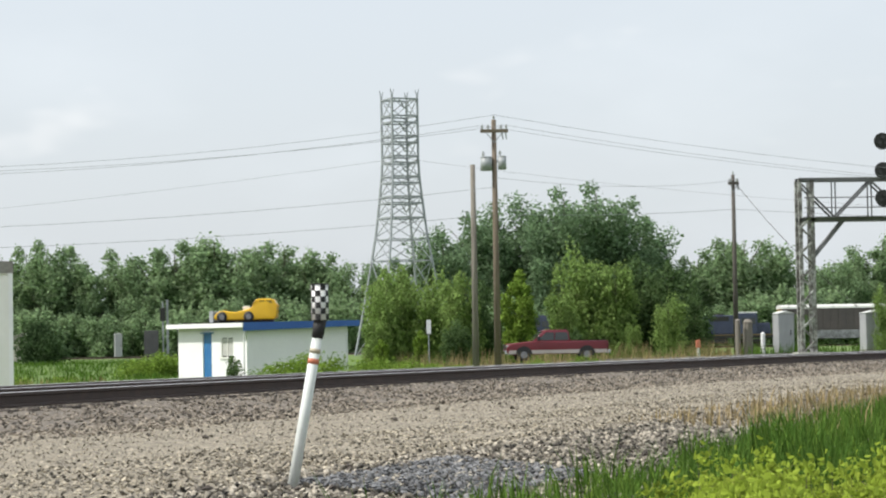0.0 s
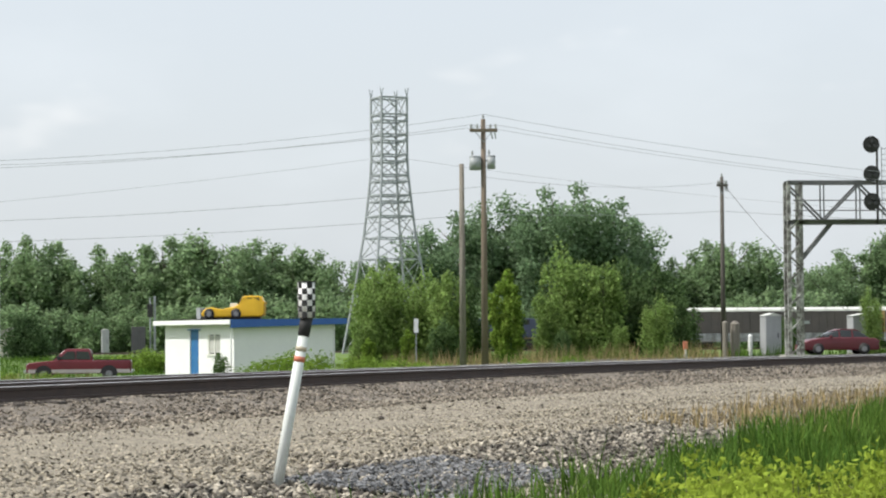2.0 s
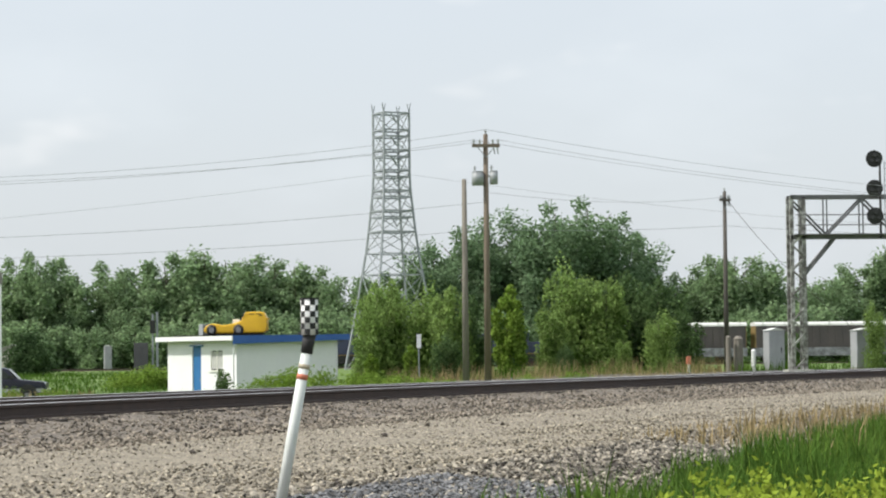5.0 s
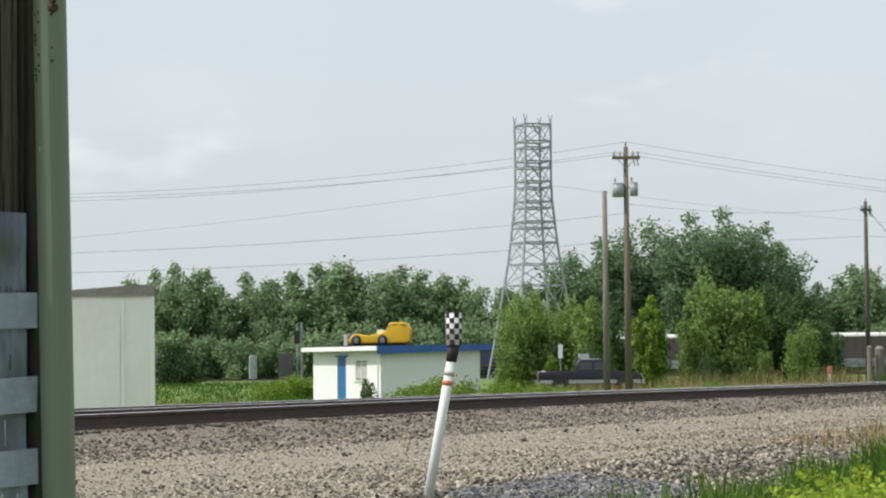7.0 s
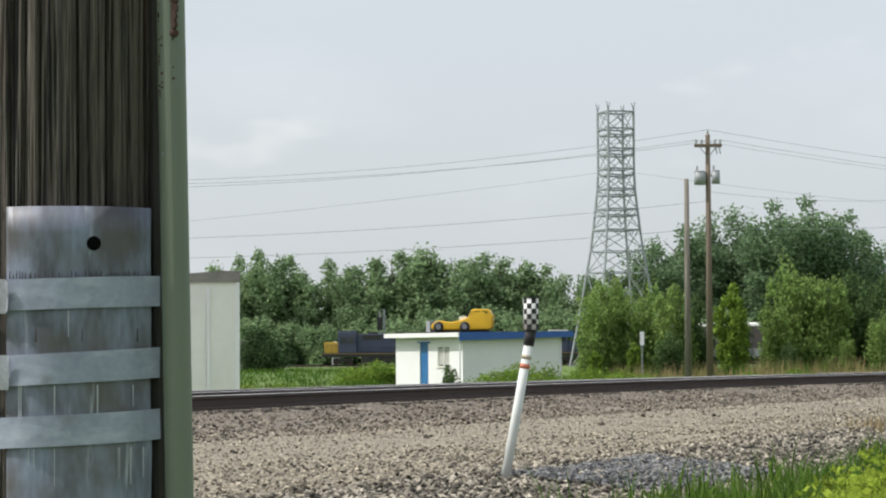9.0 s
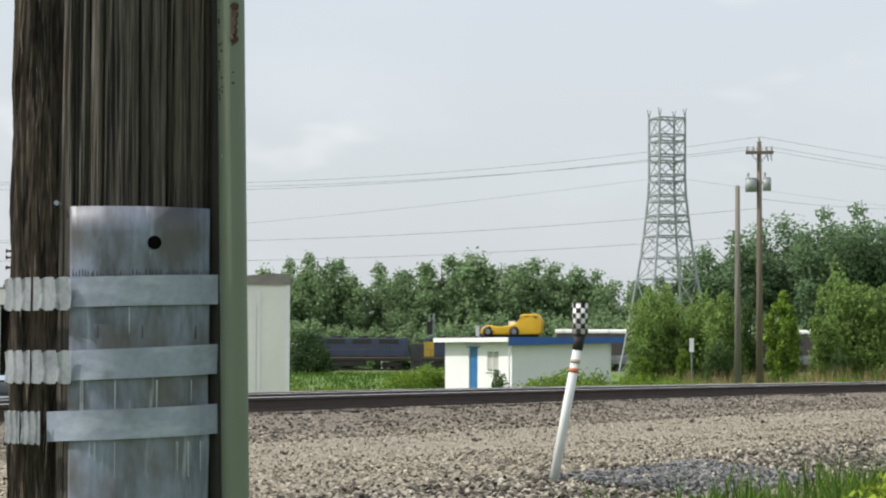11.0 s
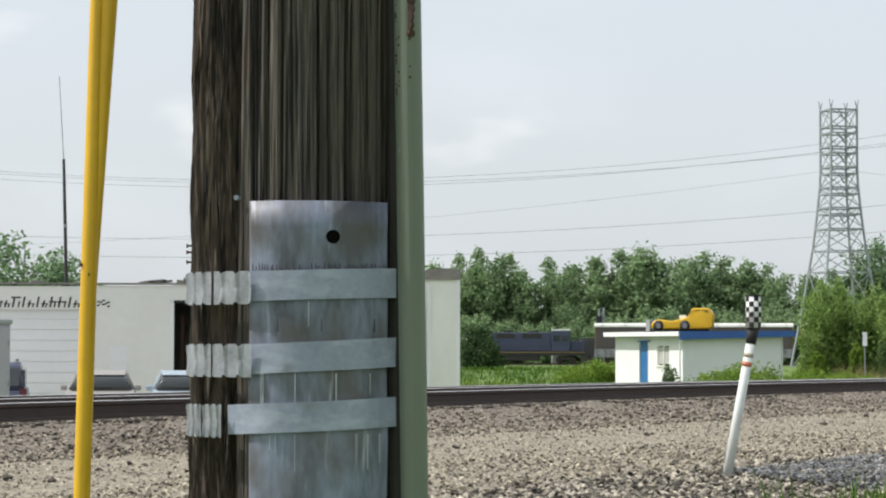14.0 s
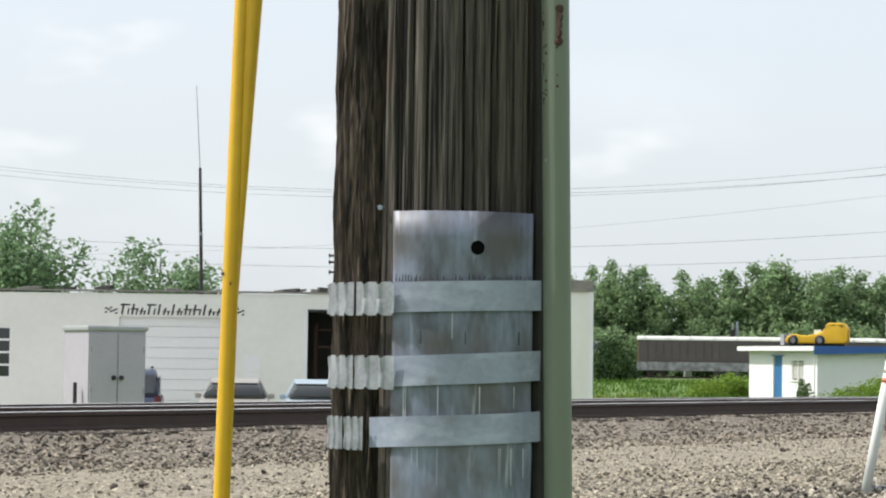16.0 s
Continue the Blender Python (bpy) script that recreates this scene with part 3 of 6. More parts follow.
        for k in range(rows):
            for i in range(seg):
                bm.faces.new((grid[0][k][i], grid[0][k][i + 1], grid[0][k + 1][i + 1], grid[0][k + 1][i]))
                bm.faces.new((grid[1][k][i], grid[1][k + 1][i], grid[1][k + 1][i + 1], grid[1][k][i + 1]))
        for i in range(seg):
            bm.faces.new((grid[0][rows][i], grid[0][rows][i + 1], grid[1][rows][i + 1], grid[1][rows][i]))
            bm.faces.new((grid[0][0][i], grid[1][0][i], grid[1][0][i + 1], grid[0][0][i + 1]))
        for k in range(rows):
            for e in (0, seg):
                bm.faces.new((grid[0][k][e], grid[0][k + 1][e], grid[1][k + 1][e], grid[1][k][e]))
        return bm

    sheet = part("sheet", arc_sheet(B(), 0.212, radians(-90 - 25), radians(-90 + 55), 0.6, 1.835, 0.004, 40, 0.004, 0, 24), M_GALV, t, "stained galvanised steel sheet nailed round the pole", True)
    arc = radians(-90 + 21)
    hole = B()
    c = Vector((math.cos(arc) * 0.2145, math.sin(arc) * 0.2145, 1.765))
    bar(hole, c, c - Vector((math.cos(arc), math.sin(arc), 0)) * 0.01, 0.0135, 0.0135, 20)
    # matte black disc paints in the darkness of the hole; the sheet is unbroken
    part("hole", hole, mat("hole_black", (0.004, 0.004, 0.004), (0.006, 0.006, 0.006), 4, 1.0, spec=0.0), sheet, "black disc standing for the unlit round hole")
    # straps with crimped buckle ends
    for z, tl in ((1.639, 0.006), (1.497, 0.010), (1.379, 0.009)):
        strap = part("strap", arc_sheet(B(), 0.2185, radians(-90 - (38 if z < 1.45 else 24)), radians(-90 + 66), z, z + 0.058, 0.003, 36, 0.0015, tl, 3), M_BAND, t, "grey galvanised strap")
        short = z < 1.45
        for p0, p1 in (((-64, -51), (-50.4, -38)) if short else ((-64, -44), (-43.2, -21))):
            bm = B()
            seg = 40
            rr = [[], [], []]
            for i in range(seg + 1):
                f = i / seg
                deg = p0 + (p1 - p0) * f
                a = radians(-90 + deg)
                g = (deg + 64) / 43
                crimp = max(0.0, math.sin(f * math.pi * 5.4 + 0.6 + z * 9 + p0)) ** 2
                r = 0.226 + 0.024 * (1 - g) + (0.003 if p0 < -60 else 0)
                e = 0.005 * crimp
                for j, zz in enumerate((z - 0.004 + e, z + 0.028, z + 0.061 - e)):
                    rr[j].append(bm.verts.new((math.cos(a) * (r + (0.0055 * crimp if j != 1 else 0.0015 * crimp)), math.sin(a) * (r + (0.0055 * crimp if j != 1 else 0.0015 * crimp)), zz - 0.002)))
            for i in range(seg):
                for j in (0, 1):
                    bm.faces.new((rr[j][i], rr[j][i + 1], rr[j + 1][i + 1], rr[j + 1][i]))
            bmesh.ops.solidify(bm, geom=bm.faces[:], thickness=0.003)
            part("buckle", bm, M_BUCKLE, strap, "crimped pale metal buckle")
    # grime combs, pale drips and the seam of the sheet
    grime = mat("dark_grime", (0.05, 0.05, 0.052), (0.08, 0.08, 0.085), 20, 0.9)
    drip = mat("pale_zinc_drip", (0.46, 0.48, 0.52), (0.36, 0.38, 0.42), 20, 0.7)

    def streak(a, z0, z1, wd, material, name):
        bm = B()
        a = radians(-90 + a)
        q = 0.2152
        vs = [bm.verts.new((math.cos(a + s) * q, math.sin(a + s) * q, z)) for s, z in ((-wd, z0), (wd, z0), (wd * 0.5, z1), (-wd * 0.5, z1))]
        bm.faces.new(vs)
        part(name, bm, material, sheet)
    for k in range(46):
        a = -22 + k * 1.68 + rs.uniform(-0.5, 0.5)
        streak(a, 1.699, 1.699 + rs.uniform(0.004, 0.016), 0.0075, grime, "grime_streak")
    for k in range(16):
        a = rs.uniform(-20, 52)
        z1 = rs.choice((1.381, 1.381, 1.499, 1.639))
        streak(a, z1, z1 - rs.uniform(0.02, 0.075), rs.uniform(0.003, 0.010), drip, "zinc_drip")
    for a in (-8, 15, 45):
        streak(a, 1.580, 1.605, 0.012 if a != 15 else 0.006, grime, "grime_streak")
    # green cable guard and the cable beside it
    bm = B()
    gx = 0.222
    pts = []
    for k in range(13):
        a = math.pi * k / 12
        pts.append((-math.cos(a) * 0.027, -math.sin(a) * 0.03))
    lower, upper = [], []
    for zz, row, dx in ((0.0, lower, 0.03), (8.0, upper, -0.105)):
        for x, y in pts:
            row.append(bm.verts.new((gx + dx + x, -0.14 + y, zz)))
    for k in range(12):
        bm.faces.new((lower[k], lower[k + 1], upper[k + 1], upper[k]))
    bm.faces.new((lower[0], upper[0], upper[12], lower[12]))
    guard = part("cable_guard", bm, M_GREENGUARD, t, "sage green plastic cable guard")
    for _ in range(34):
        zz = 2.04 + 0.19 * rs.random()
        x = gx + 0.03 - 0.0169 * zz + rs.choice((-0.021, -0.016, 0.006))
        bm = B()
        q = rs.uniform(0.0012, 0.003)
        dep = -0.14 - math.sqrt(max(0, 0.03 ** 2 * (1 - ((x - gx - 0.03 + 0.0169 * zz) / 0.027) ** 2)))
        bar(bm, (x, dep - 0.001, zz), (x, dep + 0.003, zz), q, q, 7)
        part("rust_spot", bm, M_RUST, guard)
    bm = B()
    zz = 2.165
    x = gx + 0.03 - 0.0169 * zz + 0.008
    for k in range(5):
        bar(bm, (x + rs.uniform(-0.004, 0.004), -0.1705, zz + 0.016 * k), (x, -0.165, zz + 0.016 * k), 0.011 - abs(k - 2) * 0.002, 0.01, 9)
    part("rust_patch", bm, M_RUST, guard, "brown rust patch")
    # cable is thickened so it also fills the dark gap beside the guard
    bm = B()
    tube(bm, [(0.187 + 0.02 * max(0, 1.5 - z) - 0.012 * max(0, z - 2) + 0.003 * math.sin(z * 4), -0.088, z) for z in (k * 0.14 for k in range(60))], 0.021, 10)
    part("cable", bm, M_CABLE, t, "black cable clipped to the pole")
    # nails and staples on the rough side
    for z in (1.742, 1.755, 1.722, 1.30, 1.37):
        bm = B()
        bar(bm, (-0.21, -0.02, z), (-0.244, -0.03, z), 0.0022, 0.0022, 6)
        bar(bm, (-0.244, -0.03, z), (-0.246, -0.03, z), 0.0045, 0.0045, 8)
        part("nail", bm, M_RUST, t)
    for x, z in ((-0.116, 1.842), (0.205, 1.936)):
        bm = B()
        bar(bm, (x, -0.16, z), (x, -0.235 + abs(x) * 0.35, z), 0.004, 0.005, 8)
        part("nail", bm, M_BAND, t)


near_pole()


def guy_wire():
    t = thing("guy_wire", pose(0, 0, 0), "guy wire covered by a bright yellow plastic guard", "guy wire")
    low, high = Vector((-1.167, 4.0, 0.0)), Vector((-1.1, 4.0, 2.9))
    d = (high - low).normalized()
    u = Vector((d.z, 0, -d.x)).normalized()
    v = d.cross(u)

    def at(z):
        return Vector((-1.137 + 0.024 * (z - 1.26), 4.0, z))
    for name, off, r0, r1, label in (("guard", 0.0, 0.0165, 0.0185, "yellow plastic half-pipe"), ("overlap", 0.0, 0.0, 0.0, "")):
        bm = B()
        rows = []
        n = 16
        for k in range(41):
            z = 0.05 + 2.9 * k / 40
            c = at(z)
            if name == "overlap":
                c = c + Vector((0.004 + 0.026 * (max(0, z - 1.55) / 1.0), 0.006, 0))
                w = 0.006 + 0.013 * min(1, max(0, z - 1.5) / 0.8)
            else:
                w = 0.0155 + 0.0022 * math.sin(z * 1.4)
            rows.append([bm.verts.new(c + u * math.cos(a) * w + v * math.sin(a) * w) for a in (2 * math.pi * i / n for i in range(n))])
        for a, b in zip(rows, rows[1:]):
            for i in range(n):
                bm.faces.new((a[i], a[(i + 1) % n], b[(i + 1) % n], b[i]))
        g = part(name, bm, M_YGUARD, t, label or "folded second layer of the yellow guard", True)
        if name == "guard":
            for z in (1.70, 1.72):
                bm = B()
                c = at(z) - v * 0.0 + Vector((0.002 if z == 1.70 else -0.014, -0.0165, 0))
                bar(bm, c, c + Vector((0, 0.004, 0)), 0.0042 if z == 1.70 else 0.002, 0.004, 10)
                part("bolt", bm, M_RUST, g, "small dark bolt")
    bm = B()
    tube(bm, [at(0), at(2.9), (PX - 0.13, PY, 9.3)], 0.005, 6)
    part("wire", bm, M_STEEL, t, "steel strand")


guy_wire()


# ---- buildings ----
def slab(name, dims, material, parent, label="", bevel=0.0):
    bm = B()
    box(bm, *dims, bevel)
    return part(name, bm, material, parent, label)


def small_house():
    t = thing("small_house", pose(0.97, 118, -0.61, 0, 0, 30), "small white flat-roofed hut with blue trim and door", "house")
    L, W, H = 5.75, 6.8, 2.97
    # front wall in pieces round the door and the window
    for y0, y1, z0, z1 in ((0, 1.3, 0, H), (1.3, 2.5, 0, 1.52), (1.3, 2.5, 2.46, H), (2.5, 3.42, 0, H), (3.42, 4.3, 2.7, H), (4.3, W, 0, H)):
        slab("wall", (0, 0.2, y0, y1, z0, z1), M_WHITE, t, "white painted block wall")
    for dims in ((0.2, L, 0, 0.2, 0, H), (0.2, L, W - 0.2, W, 0, H), (L - 0.2, L, 0.2, W - 0.2, 0, H)):
        slab("wall", dims, M_WHITE, t)
    d = slab("door", (0.06, 0.11, 3.44, 4.28, 0.05, 2.68), M_BLUEDOOR, t, "blue painted door")
    slab("frame", (0.03, 0.14, 3.36, 3.44, 0.0, 2.72), M_BLUEDOOR, d)
    slab("hood", (-0.14, 0.0, 3.2, 4.3, 2.68, 2.74), M_BLUEDOOR, d)
    bm = B()
    bar(bm, (0.06, 3.55, 1.1), (0.0, 3.55, 1.1), 0.03, 0.035, 8)
    part("handle", bm, M_CHROME, d)
    w = slab("window", (0.08, 0.10, 1.3, 2.5, 1.52, 2.46), M_GLASS, t, "curtained window with white bars")
    slab("curtain", (0.055, 0.07, 1.36, 2.44, 1.58, 2.42), mat("curtain", (0.5, 0.5, 0.47), (0.36, 0.36, 0.34), 5, 0.9), w)
    for y in (1.3, 1.88, 2.44):
        slab("frame", (0.02, 0.09, y, y + 0.06, 1.52, 2.46), M_WHITE_OLD, w)
    slab("sill", (-0.06, 0.1, 1.22, 2.58, 1.44, 1.52), M_WHITE_OLD, w)
    # roof
    bm = B()
    box(bm, -0.42, L + 0.42, -0.35, W + 0.35, H, H + 0.16, 0.02)
    roof = part("roof", bm, M_ROOF, t, "flat tarred roof")
    slab("fascia", (-0.48, -0.42, -0.40, W + 0.40, H - 0.02, H + 0.20), M_WHITE, roof, "white fascia board")
    bm = B()
    vs = [(-0.42, -0.40, H - 0.20), (L + 0.48, -0.40, H - 0.02), (L + 0.48, -0.40, H + 0.26), (-0.42, -0.40, H + 0.21)]
    prism(bm, [(v[0], v[2]) for v in vs], -0.42, -0.36)
    part("fascia", bm, M_BLUE, roof, "bright blue fascia board")
    slab("fascia", (L + 0.42, L + 0.48, -0.36, W + 0.4, H - 0.02, H + 0.24), M_BLUE, roof)
    slab("fascia", (-0.42, L + 0.42, W + 0.35, W + 0.40, H - 0.02, H + 0.2), M_WHITE, roof)
    bm = B()
    bar(bm, (-0.2, -0.06, H - 0.15), (-0.2, -0.06, 0.1), 0.04, 0.04, 8)
    part("downpipe", bm, M_WHITE, t)
    slab("ridge_cap", (0.2, 2.6, W - 2.8, W - 0.2, H + 0.16, H + 0.26), M_ROOF, roof)
    bm = B()
    bar(bm, (L - 0.05, -0.03, 0.2), (L - 0.05, -0.03, H - 0.1), 0.035, 0.035, 8)
    part("downpipe", bm, M_WHITE, t)
    return t


small_house()


M_HUB = mat("dull_wheel_metal", (0.30, 0.30, 0.31), (0.2, 0.2, 0.21), 6, 0.4, 0.5)


def wheel(parent, x, y, r, w, hub=M_HUB):
    bm = B()
    bar(bm, (x, y - w / 2, r), (x, y + w / 2, r), r, r, 24)
    wh = part("wheel", bm, M_BLACK, parent, "", True)
    bm = B()
    bar(bm, (x, y - w / 2 - 0.012, r), (x, y + w / 2 + 0.012, r), r * 0.5, r * 0.5, 16)
    part("rim", bm, hub, wh)
    return wh


def roof_car():
    t = thing("show_car", pose(1.04, 121.4, 2.60, 0, 0, 174) @ Matrix.Diagonal((1, 1, 1.08, 1)), "bright yellow toy-like racing car model on the roof", "car")
    # nose towards +x of its own space
    prof = [(1.56, 0.14), (1.60, 0.26), (1.5, 0.42), (1.3, 0.53), (1.1, 0.55), (0.85, 0.50), (0.55, 0.47), (0.25, 0.53), (-0.05, 0.60), (-0.25, 0.68), (-0.36, 0.86), (-0.44, 1.02), (-0.55, 1.07), (-1.20, 1.07), (-1.36, 1.03), (-1.45, 0.86), (-1.52, 0.78), (-1.50, 0.22), (-1.35, 0.12), (1.35, 0.10)]
    bm = B()
    prism(bm, prof, -0.62, 0.62, 0.07, 0.84, 0.7)
    body = part("body", bm, M_YELLOW, t, "glossy yellow body", True)
    for y in (-0.615, 0.615):
        for pts in ([(-0.62, 0.86), (-0.66, 0.99), (-0.90, 0.99), (-0.90, 0.86)], [(-0.98, 0.86), (-0.98, 0.99), (-1.24, 0.99), (-1.28, 0.86)]):
            bm = B()
            s = 1 if y > 0 else -1
            prism(bm, pts, y * 0.865 - 0.01, y * 0.865 + 0.01)
            part("window", bm, mat("amber_shade", (0.28, 0.19, 0.02), (0.2, 0.13, 0.015), 3, 0.5), body)
    bm = B()
    prism(bm, [(-0.2, 0.70), (-0.38, 0.99), (-0.41, 0.97), (-0.23, 0.68)], -0.44, 0.44)
    part("windscreen", bm, M_GLASS, body)
    slab("cockpit_edge", (-0.15, 0.2, -0.25, 0.25, 0.56, 0.74), M_WHITE, body, "white lettered panel", 0.02)
    for x in (1.2, -0.12):
        for y in (-0.58, 0.58):
            wheel(t, x, y, 0.25, 0.16)
    slab("spoiler", (-1.56, -1.46, -0.6, 0.6, 0.70, 0.76), M_YELLOW, t)
    slab("stand", (-1.3, 1.3, -0.4, 0.4, -0.06, 0.14), M_DARK, t, "dark support frame")


roof_car()
for x, y, w_, h in ((-0.55, 123.2, 0.5, 0.62), (-0.05, 123.0, 0.45, 0.52)):
    v = thing("roof_vent", pose(x, y, 2.58, 0, 0, 30), "grey sheet-metal vent box on the hut roof", "roof vent", "roof vents")
    slab("box", (-w_ / 2, w_ / 2, -0.2, 0.2, 0, h), M_TRANSF, v, "", 0.02)
    for k in range(4):
        slab("louvre", (-w_ / 2 + 0.04, w_ / 2 - 0.04, -0.225, -0.19, 0.1 + k * 0.11, 0.14 + k * 0.11), M_DARK, v)


def workshop():
    z0, y0 = -0.6, 68.0
    t = thing("workshop", pose(-5.78, 68, 0, 0, 0, 5.6) @ Matrix.Diagonal((0.977, 1, 1, 1)) @ pose(5.78, -68, 0), "long low white block workshop with a roller door", "workshop")
    spans = [(-60, -24.35, z0, 3.40), (-24.35, -22.85, z0, 0.91), (-24.35, -22.85, 2.42, 3.40), (-22.85, -19.66, z0, 3.40), (-19.66, -16.64, 2.78, 3.40), (-16.64, -14.12, z0, 3.42), (-14.12, -11.6, 2.95, 3.45), (-11.6, -6.62, z0, 3.6), (-6.62, -5.78, z0, 3.6)]
    for a, b, z, z1 in spans:
        slab("wall", (a, b, y0, y0 + 0.3, z, z1), M_WHITE_OLD, t, "white painted masonry front wall")
    slab("wall", (-6.08, -5.78, y0 + 0.3, y0 + 18, z0, 3.6), M_WHITE_OLD, t)
    slab("wall", (-60, -59.7, y0 + 0.3, y0 + 18, z0, 3.6), M_WHITE_OLD, t)
    slab("wall", (-59.7, -6.08, y0 + 17.7, y0 + 18, z0, 3.6), M_WHITE_OLD, t)
    # inner wall coloured near black to stand in for the bay's unlit depth
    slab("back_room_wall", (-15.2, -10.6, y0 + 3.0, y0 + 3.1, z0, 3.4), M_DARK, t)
    roof = slab("roof", (-60, -5.78, y0 + 0.3, y0 + 18, 3.28, 3.38), M_GREYROOF, t, "grey felt roof")
    slab("coping", (-60.05, -11.6, y0 - 0.06, y0 + 0.34, 3.452, 3.50), M_GREYROOF, roof)
    bm = B()
    prism(bm, [(-9.4, 3.6), (-5.72, 3.6), (-5.72, 3.92), (-6.2, 3.93), (-9.4, 3.70)], y0 - 0.06, y0 + 3.0)
    part("raised_edge", bm, M_GREYROOF, roof, "weathered sloping roof edge")
    slab("trim", (-6.70, -6.60, y0 - 0.05, y0 - 0.002, z0, 3.45), M_WHITE, t)
    slab("trim", (-5.86, -5.74, y0 - 0.05, y0 - 0.002, z0, 3.6), M_WHITE, t)
    slab("panel_door", (-8.4, -6.72, y0 - 0.04, y0 - 0.002, z0, 3.05), M_WHITE_OLD, t, "plain white panel door")
    # roller door of single slats
    d = slab("roller_door", (-19.66, -16.64, y0 + 0.12, y0 + 0.16, z0, 2.76), M_WHITE_OLD, t, "closed white sectional garage door")
    for k in range(11):
        zz = z0 + 0.02 + k * 0.305
        slab("slat", (-19.655, -16.645, y0 + 0.085, y0 + 0.118, zz, zz + 0.296), M_WHITE, d, "", 0.01)
    # barred window
    w = slab("window", (-24.3, -22.9, y0 + 0.14, y0 + 0.17, 0.93, 2.4), M_GLASS, t, "dark window with white muntins")
    for k in range(4):
        slab("muntin", (-24.33 + k * 0.47, -24.25 + k * 0.47, y0 + 0.04, y0 + 0.12, 0.92, 2.41), M_WHITE, w)
    for k in range(5):
        slab("muntin", (-24.34, -22.86, y0 + 0.05, y0 + 0.11, 0.91 + k * 0.362, 0.97 + k * 0.362), M_WHITE, w)
    # open bay with shelves behind
    bay = slab("bay_frame", (-14.2, -14.10, y0 - 0.03, y0 + 0.02, z0, 3.0), M_WHITE, t)
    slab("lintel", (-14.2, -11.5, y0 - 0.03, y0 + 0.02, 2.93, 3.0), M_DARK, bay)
    for k, (a, b, z, z1) in enumerate(((-14.0, -13.9, z0, 2.6), (-12.9, -12.8, z0, 2.6), (-13.9, -12.9, 0.95, 1.02), (-13.9, -12.9, 1.9, 1.97), (-13.9, -12.9, 2.4, 2.46), (-12.0, -11.9, z0, 2.6))):
        slab("shelf_frame", (a, b, y0 + 0.9, y0 + 1.0, z, z1), M_RUST, bay)
    slab("hatch", (-15.95, -15.47, y0 - 0.02, y0 - 0.002, 0.75, 1.68), M_WHITE, t, "white wall hatch")
    slab("hatch_bar", (-15.97, -15.45, y0 - 0.03, y0 - 0.021, 1.18, 1.22), M_WHITE_OLD, t)
    # painted sign: plain letter-sized shapes and a chequered flag at each end
    sign = slab("sign_board", (-20.3, -15.9, y0 - 0.015, y0 - 0.003, 2.74, 3.16), M_WHITE_OLD, t, "painted sign of dark slanted shapes with chequered flags")
    x, k = -19.62, 0
    for wch, tall in ((0.24, 1), (0.19, 1), (0.17, 0), (0.23, 1), (0.10, 1), (0.19, 0), (0.10, 1), (0.16, 0), (0.19, 1), (0.23, 1), (0.10, 1), (0.19, 0), (0.17, 0)):
        h = 0.31 if tall else 0.2
        bm = B()
        z = 2.79
        sl = 0.06
        st = 0.055
        prism(bm, [(x, z), (x + st, z), (x + st + sl, z + h), (x + sl, z + h)], y0 - 0.024, y0 - 0.016)
        if wch > 0.15:
            prism(bm, [(x + wch - 0.06, z), (x + wch - 0.015, z), (x + wch - 0.015 + sl * 0.6, z + h * 0.6), (x + wch - 0.06 + sl * 0.6, z + h * 0.6)], y0 - 0.0241, y0 - 0.0161)
            box(bm, x - 0.01, x + wch + 0.03, y0 - 0.0242, y0 - 0.0162, z + h * (0.84 if k in (0, 3) else 0.45), z + h * (1.0 if k in (0, 3) else 0.58))
        part("letter_bar", bm, M_DARK, sign)
        x += wch + 0.062
        k += 1
    for fx in (-20.1, -16.35):
        for i in range(5):
            for j in range(3):
                if (i + j) % 2 == 0:
                    bm = B()
                    xx, zz = fx + i * 0.075, 2.83 + j * 0.055 + 0.03 * math.sin(i * 1.1)
                    prism(bm, [(xx, zz), (xx + 0.07, zz), (xx + 0.085, zz + 0.05), (xx + 0.015, zz + 0.05)], y0 - 0.024, y0 - 0.016)
                    part("flag_square", bm, M_DARK, sign)
    # clutter along the roof edge
    rs = random.Random(8)
    for k in range(16):
        x = rs.choice((rs.uniform(-27, -18), rs.uniform(-15.8, -13.4)))
        bm = B()
        box(bm, -rs.uniform(0.1, 0.4), rs.uniform(0.1, 0.4), -0.1, 0.1, 0, rs.uniform(0.04, 0.14), 0.01)
        o = part("roof_scrap", bm, rs.choice((M_GREYROOF, M_ROOF, M_DARK)), roof)
        o.location, o.rotation_euler = (x, y0 + 0.2, 3.50), (0, rs.uniform(-0.12, 0.12), rs.uniform(-0.5, 0.5))
    a = thing("antenna", pose(-18.2, 72, 3.4), "thin dark radio antenna mast on the workshop roof", "antenna")
    bm = B()
    bar(bm, (0, 0, 0), (-0.12, 0, 4.05), 0.06, 0.045, 8)
    part("mast", bm, M_DARK, a)
    bm = B()
    bar(bm, (-0.12, 0, 4.0), (-0.28, 0, 6.6), 0.018, 0.012, 6)
    part("whip", bm, M_STEEL, a)
    bm = B()
    bar(bm, (-0.05, -0.08, 2.0), (-0.05, 0.08, 2.0), 0.05, 0.05, 8)
    part("clamp", bm, M_STEEL, a)


workshop()


